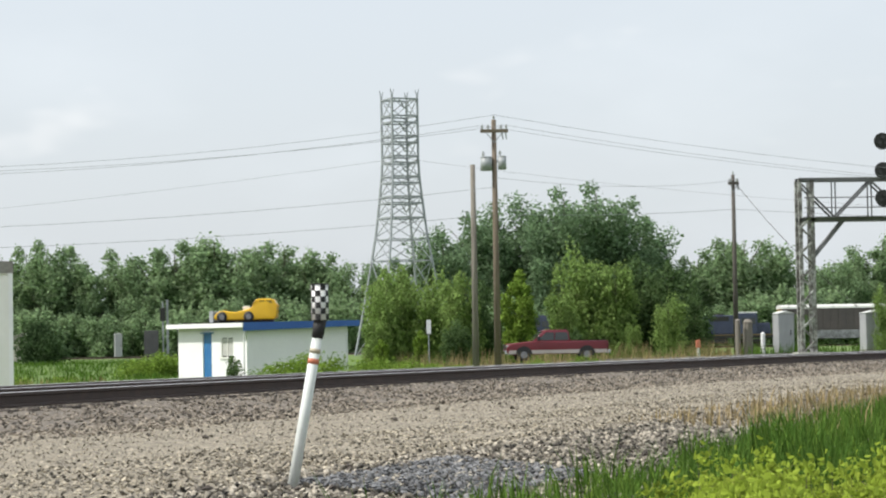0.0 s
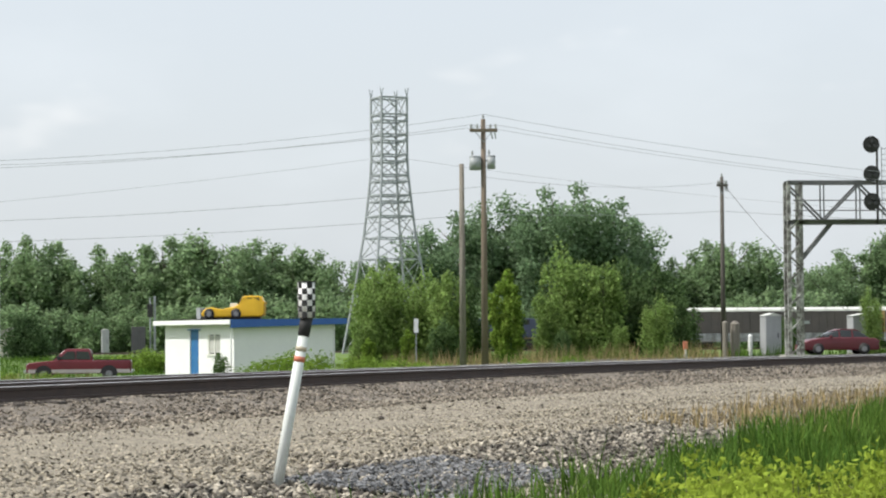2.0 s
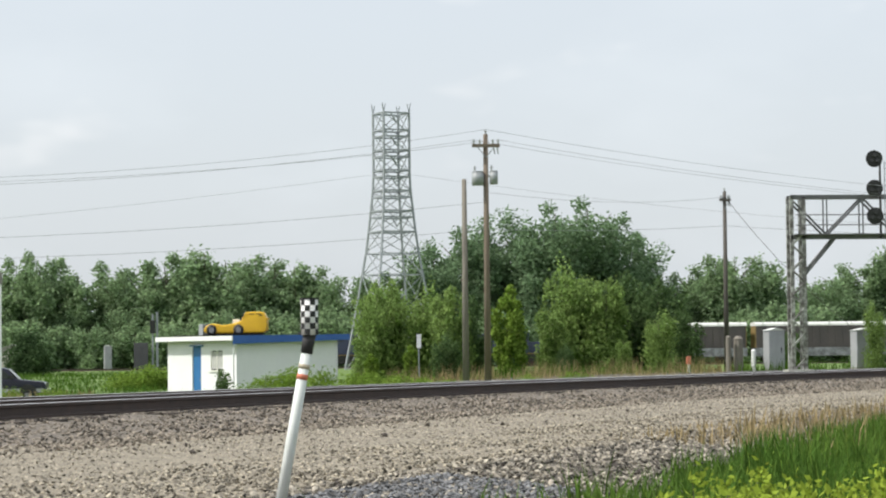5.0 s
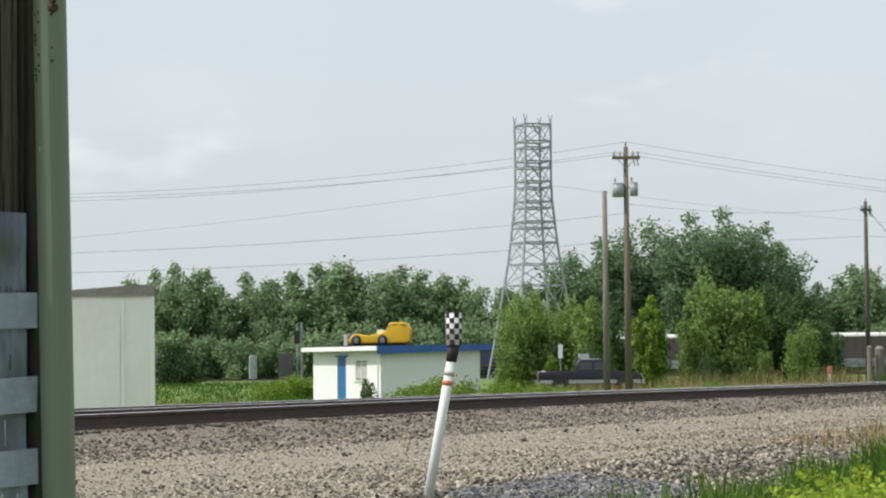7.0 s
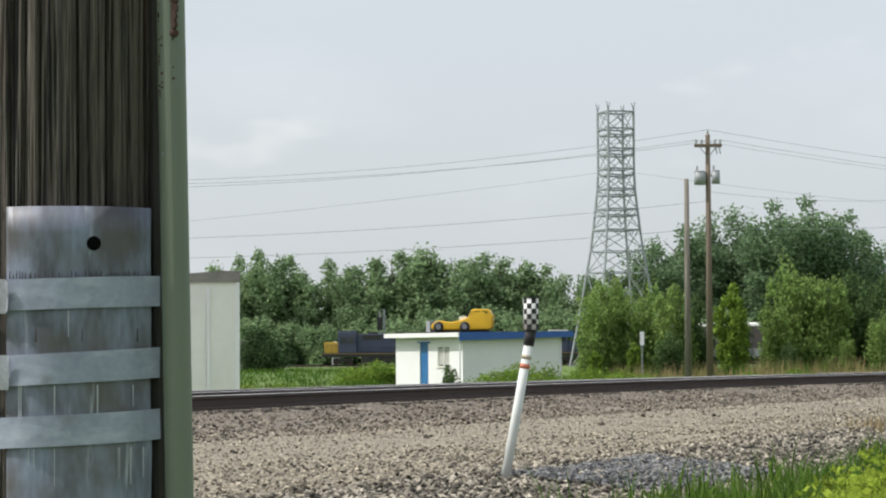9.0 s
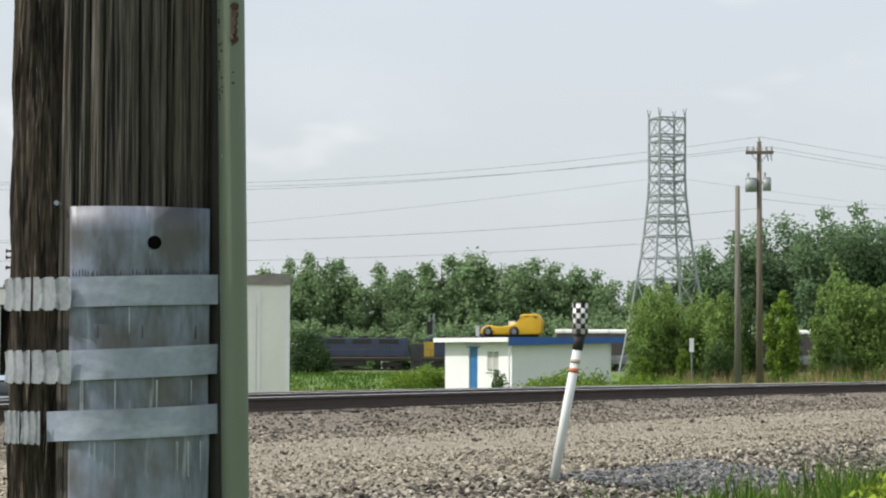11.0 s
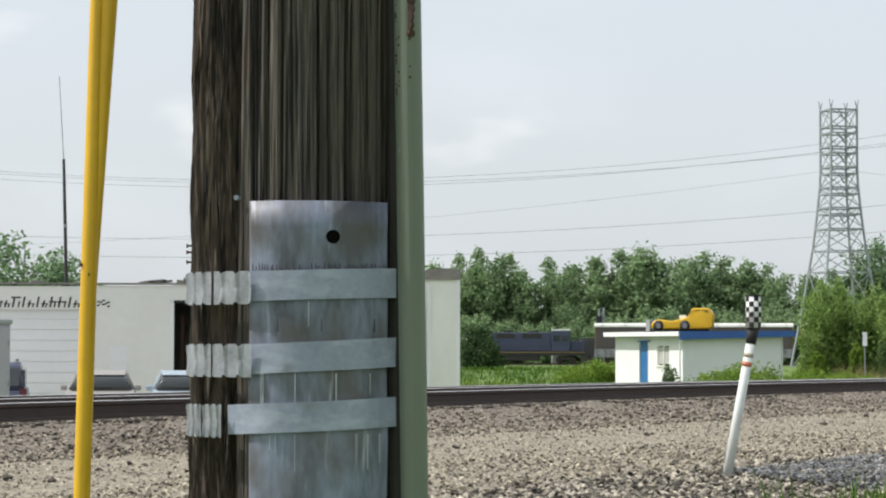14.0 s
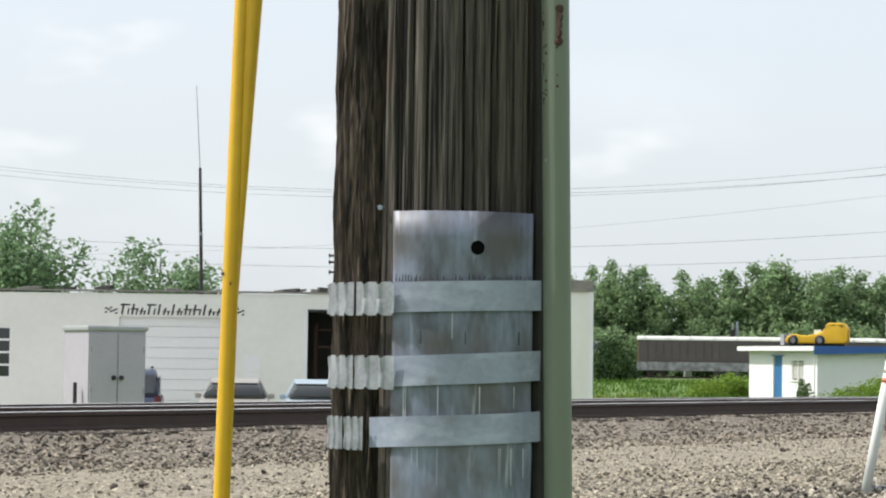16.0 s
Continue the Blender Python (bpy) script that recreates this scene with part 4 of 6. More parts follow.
def cabinet():
    t = thing("equipment_cabinet", pose(-13.72, 45.1, -0.45, 0, 0, 40), "grey steel double-door equipment cabinet by the track", "cabinet")
    slab("body", (0, 1.22, 0, 1.22, 0.1, 2.52), M_CABINET, t, "grey enamelled case", 0.01)
    slab("roof", (-0.04, 1.26, -0.04, 1.26, 2.52, 2.62), M_SILVER, t, "pale overhanging lid", 0.03)
    slab("base", (-0.05, 1.27, -0.05, 1.27, -0.3, 0.1), mat("concrete", (0.4, 0.39, 0.37), (0.3, 0.29, 0.28), 2, 0.9), t)
    for a, b, hx in ((0.03, 0.595, 0.53), (0.625, 1.19, 0.69)):
        d = slab("door", (a, b, -0.03, -0.002, 0.16, 2.46), M_CABINET, t, "", 0.006)
        bm = B()
        bar(bm, (hx, -0.03, 1.6), (hx, -0.08, 1.6), 0.05, 0.045, 10)
        part("handle", bm, M_BLACK, d, "black turn handle")
        for z in (0.4, 1.3, 2.1):
            slab("hinge", (a + 0.0 if a < 0.3 else b - 0.03, a + 0.03 if a < 0.3 else b, -0.045, -0.03, z, z + 0.1), M_STEEL, d)
    slab("conduit", (-0.16, -0.1, 0.3, 0.36, -0.2, 1.5), M_CABLE, t)


cabinet()


# ---- vehicles: their length runs along +x, nose forward ----
def sedan(name, m, paint, label, L=4.6, H=1.42):
    t = thing(name, m, label, "car")
    h, W = L / 2, 0.88
    bm = B()
    prism(bm, [(-h, 0.35), (-h + 0.05, 0.75), (-h + 0.25, 0.92), (-h + 1.0, 0.97), (h - 1.35, 0.97), (h - 0.6, 0.86), (h - 0.12, 0.68), (h, 0.48), (h - 0.08, 0.26), (-h + 0.1, 0.24)], -W, W, 0.09)
    body = part("body", bm, paint, t, "painted body shell", True)
    bm = B()
    prism(bm, [(-h + 0.55, 0.95), (-h + 1.15, H - 0.08), (-h + 1.5, H), (h - 2.35, H), (h - 1.95, H - 0.06), (h - 1.15, 0.95)], -W + 0.06, W - 0.06, 0.12, 0.74, 1.1)
    cabin = part("cabin", bm, M_GLASS, t, "dark windows", True)
    bm = B()
    prism(bm, [(-h + 1.05, H - 0.09), (-h + 1.5, H + 0.03), (h - 2.3, H + 0.03), (h - 1.85, H - 0.08)], -W * 0.69, W * 0.69, 0.02)
    part("roof", bm, paint, t)
    for x in (-h + 1.55, h - 2.2):
        for s in (-1, 1):
            bm = B()
            bar(bm, (x, s * (W - 0.05), 0.96), (x, s * (W * 0.70), H - 0.05), 0.035, 0.03, 6)
            part("pillar", bm, paint, cabin)
    for x in (-h + 0.9, h - 0.95):
        for y in (-W + 0.08, W - 0.08):
            wheel(t, x, y, 0.32, 0.2)
    for s in (-1, 1):
        slab("headlight", (h - 0.22, h - 0.04, s * 0.62 - 0.18, s * 0.62 + 0.18, 0.58, 0.7), M_CHROME, t, "", 0.03)
        slab("tail_light", (-h - 0.01, -h + 0.12, s * 0.66 - 0.16, s * 0.66 + 0.16, 0.66, 0.82), M_REDCAR, t, "", 0.02)
        slab("mirror", (h - 1.75, h - 1.6, s * (W + 0.06) - 0.08, s * (W + 0.06) + 0.08, 0.95, 1.08), paint, t, "", 0.03)
    slab("bumper", (h - 0.1, h + 0.03, -W + 0.08, W - 0.08, 0.3, 0.48), paint, t, "", 0.03)
    slab("windscreen_wiper", (h - 1.22, h - 1.18, -0.5, 0.3, 0.98, 1.0), M_BLACK, t)
    return t


def pickup(name, m, paint, low, label, box_on_roof=False):
    t = thing(name, m, label, "pickup truck")
    W, h = 0.96, 2.85
    bm = B()
    prism(bm, [(-h, 0.52), (-h, 1.12), (-0.75, 1.12), (1.15, 1.14), (1.35, 1.13), (h - 0.15, 1.0), (h, 0.85), (h, 0.5), (h - 0.35, 0.38), (-h + 0.2, 0.42)], -W, W, 0.06)
    part("body", bm, paint, t, "painted body shell", True)
    bm = B()
    prism(bm, [(-0.75, 1.1), (-0.66, 1.66), (-0.5, 1.76), (0.6, 1.76), (0.78, 1.70), (1.4, 1.1)], -W + 0.08, W - 0.08, 0.06, 0.84, 1.2)
    cab = part("cab", bm, paint, t, "", True)
    for s in (-1, 1):
        bm = B()
        y = s * (W - 0.105)
        prism(bm, [(-0.62, 1.18), (-0.56, 1.6), (0.12, 1.62), (0.12, 1.18)], y - 0.05, y + 0.05, 0, 0.86, 1.3)
        prism(bm, [(0.2, 1.18), (0.2, 1.62), (0.62, 1.62), (1.12, 1.18)], y - 0.05, y + 0.05, 0, 0.86, 1.3)
        part("side_window", bm, M_GLASS, cab)
        slab("mirror", (0.98, 1.16, s * (W + 0.12) - 0.1, s * (W + 0.12) + 0.1, 1.15, 1.4), M_BLACK, cab, "", 0.02)
        slab("sill_trim", (-h + 0.05, h - 0.1, s * W - 0.015, s * W + 0.02, 0.44, 0.64), low, t, "pale lower side panel")
        slab("headlight", (h - 0.12, h + 0.02, s * 0.7 - 0.18, s * 0.7 + 0.18, 0.74, 0.94), M_CHROME, t, "", 0.02)
        slab("tail_light", (-h - 0.02, -h + 0.08, s * 0.86 - 0.1, s * 0.86 + 0.1, 0.7, 1.02), M_REDCAR, t)
    bm = B()
    prism(bm, [(0.82, 1.66), (1.36, 1.14), (1.4, 1.16), (0.86, 1.69)], -W + 0.22, W - 0.22)
    part("windscreen", bm, M_GLASS, cab)
    for c in (-W + 0.1, W - 0.16):
        slab("bed_rail", (-h + 0.06, -0.85, c, c + 0.06, 1.1, 1.16), M_BLACK, t)
    # near-black sheet on the closed body stands for shade in the bed
    slab("bed_floor", (-h + 0.1, -0.85, -W + 0.18, W - 0.18, 1.121, 1.128), M_DARK, t, "dark sheet painting the shade in the load bed")
    slab("grille", (h - 0.04, h + 0.03, -0.5, 0.5, 0.66, 0.94), M_DARK, t)
    slab("bumper", (h - 0.1, h + 0.14, -W + 0.04, W - 0.04, 0.42, 0.62), M_CHROME, t, "chrome front bumper", 0.03)
    slab("bumper", (-h - 0.14, -h + 0.1, -W + 0.04, W - 0.04, 0.42, 0.6), M_CHROME, t, "chrome rear bumper", 0.03)
    for x in (-h + 1.2, h - 0.95):
        for y in (-W + 0.1, W - 0.1):
            wheel(t, x, y, 0.38, 0.24)
            s = 1 if y > 0 else -1
            bm = B()
            pts = [(x + math.cos(a) * 0.47, 0.4 + math.sin(a) * 0.47) for a in np.linspace(0, math.pi, 12)]
            prism(bm, pts, s * (W + 0.022) - 0.012, s * (W + 0.022))
            part("wheel_arch", bm, M_BLACK, t)
    if box_on_roof:
        slab("roof_cap", (-0.45, 0.55, -0.6, 0.6, 1.74, 1.80), mat("pale_cab_roof", (0.55, 0.58, 0.52), (0.45, 0.48, 0.42), 3, 0.4), cab, "pale cab roof panel", 0.02)
        slab("cargo_box", (-0.55, 0.0, -0.4, 0.3, 1.8, 2.06), M_SILVER, cab, "pale box strapped on the cab roof", 0.03)
    return t


def suv(m, label):
    t = thing("sport_utility_vehicle", m, label, "car")
    W, h = 0.9, 2.3
    bm = B()
    prism(bm, [(-h, 0.45), (-h, 1.0), (1.0, 1.04), (h - 0.15, 0.92), (h, 0.7), (h - 0.05, 0.4), (-h + 0.1, 0.36)], -W, W, 0.08)
    part("body", bm, M_SUV, t, "dark blue body shell", True)
    bm = B()
    prism(bm, [(-h + 0.03, 0.98), (-h + 0.32, 1.6), (-h + 0.55, 1.7), (0.1, 1.72), (0.35, 1.66), (1.05, 1.0)], -W + 0.05, W - 0.05, 0.06, 0.84, 1.2)
    cab = part("cabin", bm, M_SUV, t, "", True)
    for s in (-1, 1):
        y = s * (W - 0.085)
        for pts in ([(-h + 0.3, 1.08), (-h + 0.5, 1.52), (-1.2, 1.55), (-1.2, 1.08)], [(-1.12, 1.08), (-1.12, 1.55), (-0.3, 1.56), (-0.3, 1.08)], [(-0.22, 1.08), (-0.22, 1.56), (0.2, 1.56), (0.72, 1.08)]):
            bm = B()
            prism(bm, pts, y - 0.04, y + 0.04, 0, 0.88, 1.2)
            part("side_window", bm, M_GLASS, cab)
        bm = B()
        bar(bm, (-h + 0.6, s * 0.62, 1.77), (0.0, s * 0.62, 1.77), 0.025, 0.025, 6)
        part("roof_rail", bm, M_BLACK, cab)
        slab("tail_light", (-h - 0.02, -h + 0.1, s * 0.8 - 0.08, s * 0.8 + 0.08, 0.8, 1.05), M_REDCAR, t)
        slab("headlight", (h - 0.14, h + 0.01, s * 0.66 - 0.16, s * 0.66 + 0.16, 0.66, 0.84), M_CHROME, t)
    bm = B()
    prism(bm, [(-h + 0.06, 1.1), (-h + 0.28, 1.55), (-h + 0.25, 1.57), (-h + 0.03, 1.12)], -W + 0.2, W - 0.2)
    part("rear_window", bm, M_GLASS, cab)
    for x in (-h + 0.85, h - 0.9):
        for y in (-W + 0.08, W - 0.08):
            wheel(t, x, y, 0.36, 0.22)


LOT = -0.36
suv(pose(-17.5, 61.5, LOT - 0.10, 0, 0, 104), "dark blue sport utility vehicle parked in front of the workshop")
sedan("parked_car", pose(-14.4, 60.6, LOT - 0.04, 0, 0, -78), M_CARTAN, "pewter sedan parked facing the tracks")
sedan("parked_car", pose(-12.25, 60.8, LOT - 0.04, 0, 0, -76), M_CARBLUE, "pale blue sedan parked facing the tracks")
red_truck = pickup("pickup_truck", pose(0, 0, 0), M_RED, mat("tan_two_tone", (0.5, 0.46, 0.42), (0.42, 0.39, 0.36), 2, 0.4), "dark red pickup truck with tan lower panels driving past")
dark_truck = pickup("pickup_truck", pose(0, 0, 0), M_NAVY, M_SILVER, "dark navy pickup truck with silver lower panels driving past", True)
red_car = sedan("moving_car", pose(0, 0, 0), M_REDCAR, "maroon hatchback driving along the road", 4.5, 1.42)


# ---- freight train, its nose towards -x ----
def bogie(parent, x):
    b = slab("bogie", (x - 1.3, x + 1.3, -1.15, 1.15, 0.45, 0.85), M_DARK, parent, "black wheel truck", 0.05)
    for dx in (-0.9, 0.9):
        for y in (-0.85, 0.85):
            bm = B()
            bar(bm, (x + dx, y - 0.08, 0.47), (x + dx, y + 0.08, 0.47), 0.47, 0.47, 16)
            part("wheel", bm, M_RAIL, b)


def loco(label, reverse=False):
    t = thing("locomotive", pose(0, 0, 0), label, "locomotive", "train units")
    L = 17.6
    slab("frame", (0.2, L - 0.2, -1.45, 1.45, 1.05, 1.6), M_DARK, t, "black underframe", 0.05)
    slab("fuel_tank", (6.5, 11, -1.35, 1.35, 0.35, 1.05), M_DARK, t, "", 0.1)
    slab("walkway_stripe", (0.3, L - 0.3, -1.48, -1.452, 1.46, 1.56), M_RACKYEL, t, "dull yellow sill stripe")
    f = (lambda a, b: (L - b, L - a)) if reverse else (lambda a, b: (a, b))
    a, b = f(0.5, 2.4)
    slab("short_hood", (a, b, -0.95, 0.95, 1.6, 3.1), M_LOCO if reverse else M_LOCOY, t, "short hood", 0.12)
    a, b = f(2.4, 4.9)
    cab = slab("cab", (a, b, -1.45, 1.45, 1.6, 4.45), M_LOCO, t, "dark blue cab", 0.12)
    for y in (-1.5,):
        for q in (0.25, 1.35):
            slab("window", (a + q, a + q + 0.85, y, -1.44, 3.0, 3.8), M_GLASS, cab)
    fx = L - 2.4 if reverse else 2.4
    for y in (-0.9, 0.2):
        slab("windscreen", (fx - 0.06, fx + 0.06, y, y + 0.75, 3.2, 3.9), M_GLASS, cab)
    slab("cab_roof", (a - 0.05, b + 0.05, -1.3, 1.3, 4.45, 4.62), M_WHITE_OLD if reverse else M_LOCO, cab, "", 0.05)
    a, b = f(4.9, 16.9)
    hood = slab("long_hood", (a, b, -0.95, 0.95, 1.6, 4.2), M_LOCO, t, "dark blue engine hood with louvres", 0.1)
    if reverse:
        slab("hood_end", (a - 0.06, a + 1.3, -1.0, 1.0, 1.7, 3.7), M_LOCOY, hood, "yellow painted hood end")
    for k in range(12):
        slab("hood_door", (a + 0.3 + k * 0.95, a + 1.15 + k * 0.95, -0.985, -0.948, 1.75, 3.3), M_LOCO, hood, "", 0.01)
    for k in range(3):
        slab("radiator", (a + 0.8 + k * 3.6, a + 3.4 + k * 3.6, -0.99, -0.94, 3.4, 4.05), M_DARK, hood)
        bm = B()
        bar(bm, (a + 2.2 + k * 3.6, 0, 4.15), (a + 2.2 + k * 3.6, 0, 4.45), 0.7, 0.7, 16)
        part("fan", bm, M_DARK, hood)
    bm = B()
    for k in range(19):
        x = 0.6 + k * 0.91
        bar(bm, (x, -1.42, 1.58), (x, -1.42, 2.6), 0.025, 0.025, 5)
    bar(bm, (0.6, -1.42, 2.6), (16.98, -1.42, 2.6), 0.025, 0.025, 5)
    part("handrail", bm, M_LOCO, t)
    bogie(t, 3.0)
    bogie(t, L - 3.0)
    for x in (-0.35, L + 0.05):
        slab("coupler", (x, x + 0.32, -0.2, 0.2, 0.8, 1.1), M_DARK, t)
    return t


def autorack(col, label):
    t = thing("autorack_wagon", pose(0, 0, 0), label, "railway wagon", "train units")
    L = 27.2
    body = slab("body", (0.4, L - 0.4, -1.5, 1.5, 1.15, 5.05), col, t, "perforated panel side", 0.04)
    for k in range(24):
        slab("panel", (0.7 + k * 1.08, 1.62 + k * 1.08, -1.54, -1.50, 2.2, 4.8), col, body)
    slab("side_sill", (0.2, L - 0.2, -1.56, 1.56, 0.8, 1.95), mat("scrawled_grey_sill", (0.12, 0.12, 0.13), (0.30, 0.31, 0.33), 1.3, 0.7, lo=0.4, hi=0.6), t, "grey lower sill", 0.03)
    slab("logo_patch", (15.5, 17.6, -1.56, -1.541, 3.2, 3.6), M_TRANSF, body, "pale emblem shapes")
    bm = B()
    prism(bm, [(y, z) for y, z in ((-1.56, 4.95), (-1.5, 5.2), (-1.1, 5.42), (0, 5.5), (1.1, 5.42), (1.5, 5.2), (1.56, 4.95))], 0.2, L - 0.2)
    bmesh.ops.rotate(bm, verts=bm.verts[:], cent=(0, 0, 0), matrix=Matrix.Rotation(radians(90), 3, "Z"))
    bmesh.ops.scale(bm, vec=(-1, 1, 1), verts=bm.verts[:])
    bmesh.ops.recalc_face_normals(bm, faces=bm.faces[:])
    part("roof", bm, M_RACKROOF, t, "pale corrugated metal roof")
    for k in range(9):
        slab("roof_rib", (1.2 + k * 3.1, 1.28 + k * 3.1, -1.57, -1.2, 5.0, 5.46), M_RACKROOF, t)
    for x in (0.25, L - 0.4):
        slab("end_door", (x, x + 0.14, -1.4, 1.4, 1.1, 4.95), M_RACKYEL, t, "dull yellow end door")
    bogie(t, 2.9)
    bogie(t, L - 2.9)
    return t


TRAIN_Y, TRAIN_Z = 330.0, 0.02
train = [(0.0, loco("dark blue locomotive with a yellow nose hauling autoracks")), (18.4, loco("second dark blue locomotive with a pale cab roof", True))]
first = autorack(M_RACK, "dull brown autorack wagon with a pale roof")
second = autorack(M_RACK, "grey brown autorack wagon with a pale roof")
train += [(36.7, first), (64.6, second)]
for k in range(7):
    train.append((92.5 + 27.9 * k, copy_thing(first if k in (3,) else second, pose(0, 0, 0))))
far_line = thing("far_railway_track", pose(0, 0, 0), "distant railway track on a low stone bed", "railway track", "railway tracks")
slab("stone_bed", (-260, 320, TRAIN_Y - 3, TRAIN_Y + 3, -0.6, -0.18), M_GRAVEL, far_line)
for y in (-0.72, 0.72):
    slab("rail", (-260, 320, TRAIN_Y + y - 0.04, TRAIN_Y + y + 0.04, -0.18, 0.02), M_RAIL, far_line)


def motions():
    def drive(ob, marks, y, turn):
        rows = []
        for t in np.arange(0, 16.01, 1.0):
            x = float(np.interp(t, [m[0] for m in marks], [m[1] for m in marks]))
            rows.append((float(t), pose(x, y, height(x, 135) + 0.055, 0, 0, turn)))
        walk(ob, rows)
    drive(red_truck, ((0, 18.4), (2, -7.4), (16, -188)), 136.4, 180)
    drive(red_car, ((0, 56.2), (2.2, 33.2), (3.0, 24.9), (6.0, -8.6), (7, -18.4), (16, -118)), 136.4, 180)
    drive(dark_truck, ((0, -71.5), (5.5, -6.0), (7, 12.6), (8, 25.0), (16, 120)), 133.6, 0)
    for off, unit in train:
        walk(unit, [(t, pose(x + off, TRAIN_Y, TRAIN_Z)) for t, x in ((0.0, 38.8), (4.0, 15.0), (8.0, -10.7), (12.0, -34.3), (16.0, -58.5))])


# ---- utility poles, wires, tower and signal bridge ----
def insulator(parent, x, y, z, h=0.22):
    bm = B()
    bar(bm, (x, y, z), (x, y, z + h), 0.05, 0.035, 8)
    bar(bm, (x, y, z + h * 0.5), (x, y, z + h * 0.62), 0.075, 0.075, 8)
    return part("insulator", bm, mat("porcelain", (0.4, 0.42, 0.42), (0.3, 0.3, 0.3), 5, 0.3), parent)


def far_pole(x, y, top, material, label, arm=0.0, cans=()):
    z0 = height(x, y) - 0.3
    t = thing("utility_pole", pose(x, y, 0), label, "utility pole", "roadside utility poles")
    bm = B()
    bar(bm, (0, 0, z0), (0, 0, top), 0.17, 0.11, 14)
    part("shaft", bm, material, t, "", True)
    if arm:
        a = slab("crossarm", (-arm, arm, -0.2, -0.08, top - 0.62, top - 0.46), material, t, "", 0.01)
        for dx in (-arm + 0.08, -arm * 0.45, arm * 0.5, arm - 0.08):
            insulator(a, dx, -0.14, top - 0.46)
        insulator(t, 0.0, 0, top)
        for s in (-1, 1):
            bm = B()
            bar(bm, (s * arm * 0.6, -0.14, top - 0.6), (0, -0.14, top - 1.1), 0.02, 0.02, 5)
            part("brace", bm, M_STEEL, a)
        for dx in (arm * 0.8, arm * 0.55):
            bm = B()
            bar(bm, (dx, -0.16, top - 0.6), (dx + 0.05, -0.2, top - 0.95), 0.04, 0.03, 6)
            part("cutout_fuse", bm, M_TRANSF, a)
    for dx, r, zt, h in cans:
        bm = B()
        bar(bm, (dx, -0.1, zt - h), (dx, -0.1, zt), r, r, 18)
        bar(bm, (dx, -0.1, zt), (dx, -0.1, zt + 0.05), r * 1.06, r * 0.8, 18)
        c = part("transformer", bm, M_TRANSF, t, "grey transformer can", True)
        insulator(c, dx - r * 0.5, -0.1, zt + 0.05, 0.25)
        slab("bracket", (min(0, dx), max(0, dx), -0.06, 0.02, zt - 0.25, zt - 0.15), M_STEEL, c)
    return t


far_pole(12.76, 115, 11.95, M_UPOLE_BR, "brown roadside utility pole with crossarm and transformers", 0.66, ((-0.40, 0.28, 10.15, 0.62), (0.36, 0.2, 10.18, 0.6)))
far_pole(11.76, 115.4, 9.86, M_UPOLE, "bare grey wooden pole beside the transformer pole")
p3 = far_pole(31.62, 150, 11.55, M_UPOLE_DK, "grey roadside pole with service wires", 0.35)
far_pole(-58, 116, 13.6, M_UPOLE, "grey wooden pole carrying the roadside wires", 0.66)
far_pole(92, 150, 12.0, M_UPOLE, "grey wooden pole beside the road crossing", 0.66)


def wires():
    rs = random.Random(2)

    def span(a, b, sag, r=0.009, material=M_WIRE, label="thin sagging overhead power line"):
        a, b = Vector(a), Vector(b)
        n = 24
        bm = B()
        tube(bm, [a.lerp(b, k / n) - Vector((0, 0, 4 * sag * k / n * (1 - k / n))) for k in range(n + 1)], r, 5)
        tagged(part("overhead_wire", bm, material), label, "wire", "overhead wires")
    P, Lf, R = (12.76, 115), (-58, 116), (92, 150)
    for dx, z, sag in ((-0.58, 11.68, 2.95), (0.55, 11.68, 2.75), (0.0, 12.17, 3.1)):
        span((P[0] + dx, P[1] - 0.14, z), (Lf[0] + dx, Lf[1], z + 1.7), sag)
        span((P[0] + dx, P[1] - 0.14, z), (R[0] + dx, R[1], z), 2.6)
    span((12.76, 114.9, 8.75), (-58, 116, 9.1), 1.9, 0.010)
    span((12.76, 114.9, 7.45), (-58, 116, 8.0), 1.6, 0.010)
    span((12.76, 114.9, 7.45), (31.62, 150, 9.4), 0.15, 0.012)
    span((31.62, 150, 9.4), (92, 150, 9.6), 1.1, 0.012)
    span((31.62, 149.9, 11.2), (38.5, 146, 3.0), 0.5, 0.016, M_CABLE, "dark service wire drooping from the pole")
    span((12.76, 114.9, 9.2), (31.62, 150, 11.2), 0.4, 0.009)
    for z, y in ((24.0, 298),):
        span((21.5, y, z), (-220, y + 60, z - 3), 6.5, 0.018)
        span((21.5, y, z), (240, y + 40, z - 1), 7.0, 0.016)


wires()


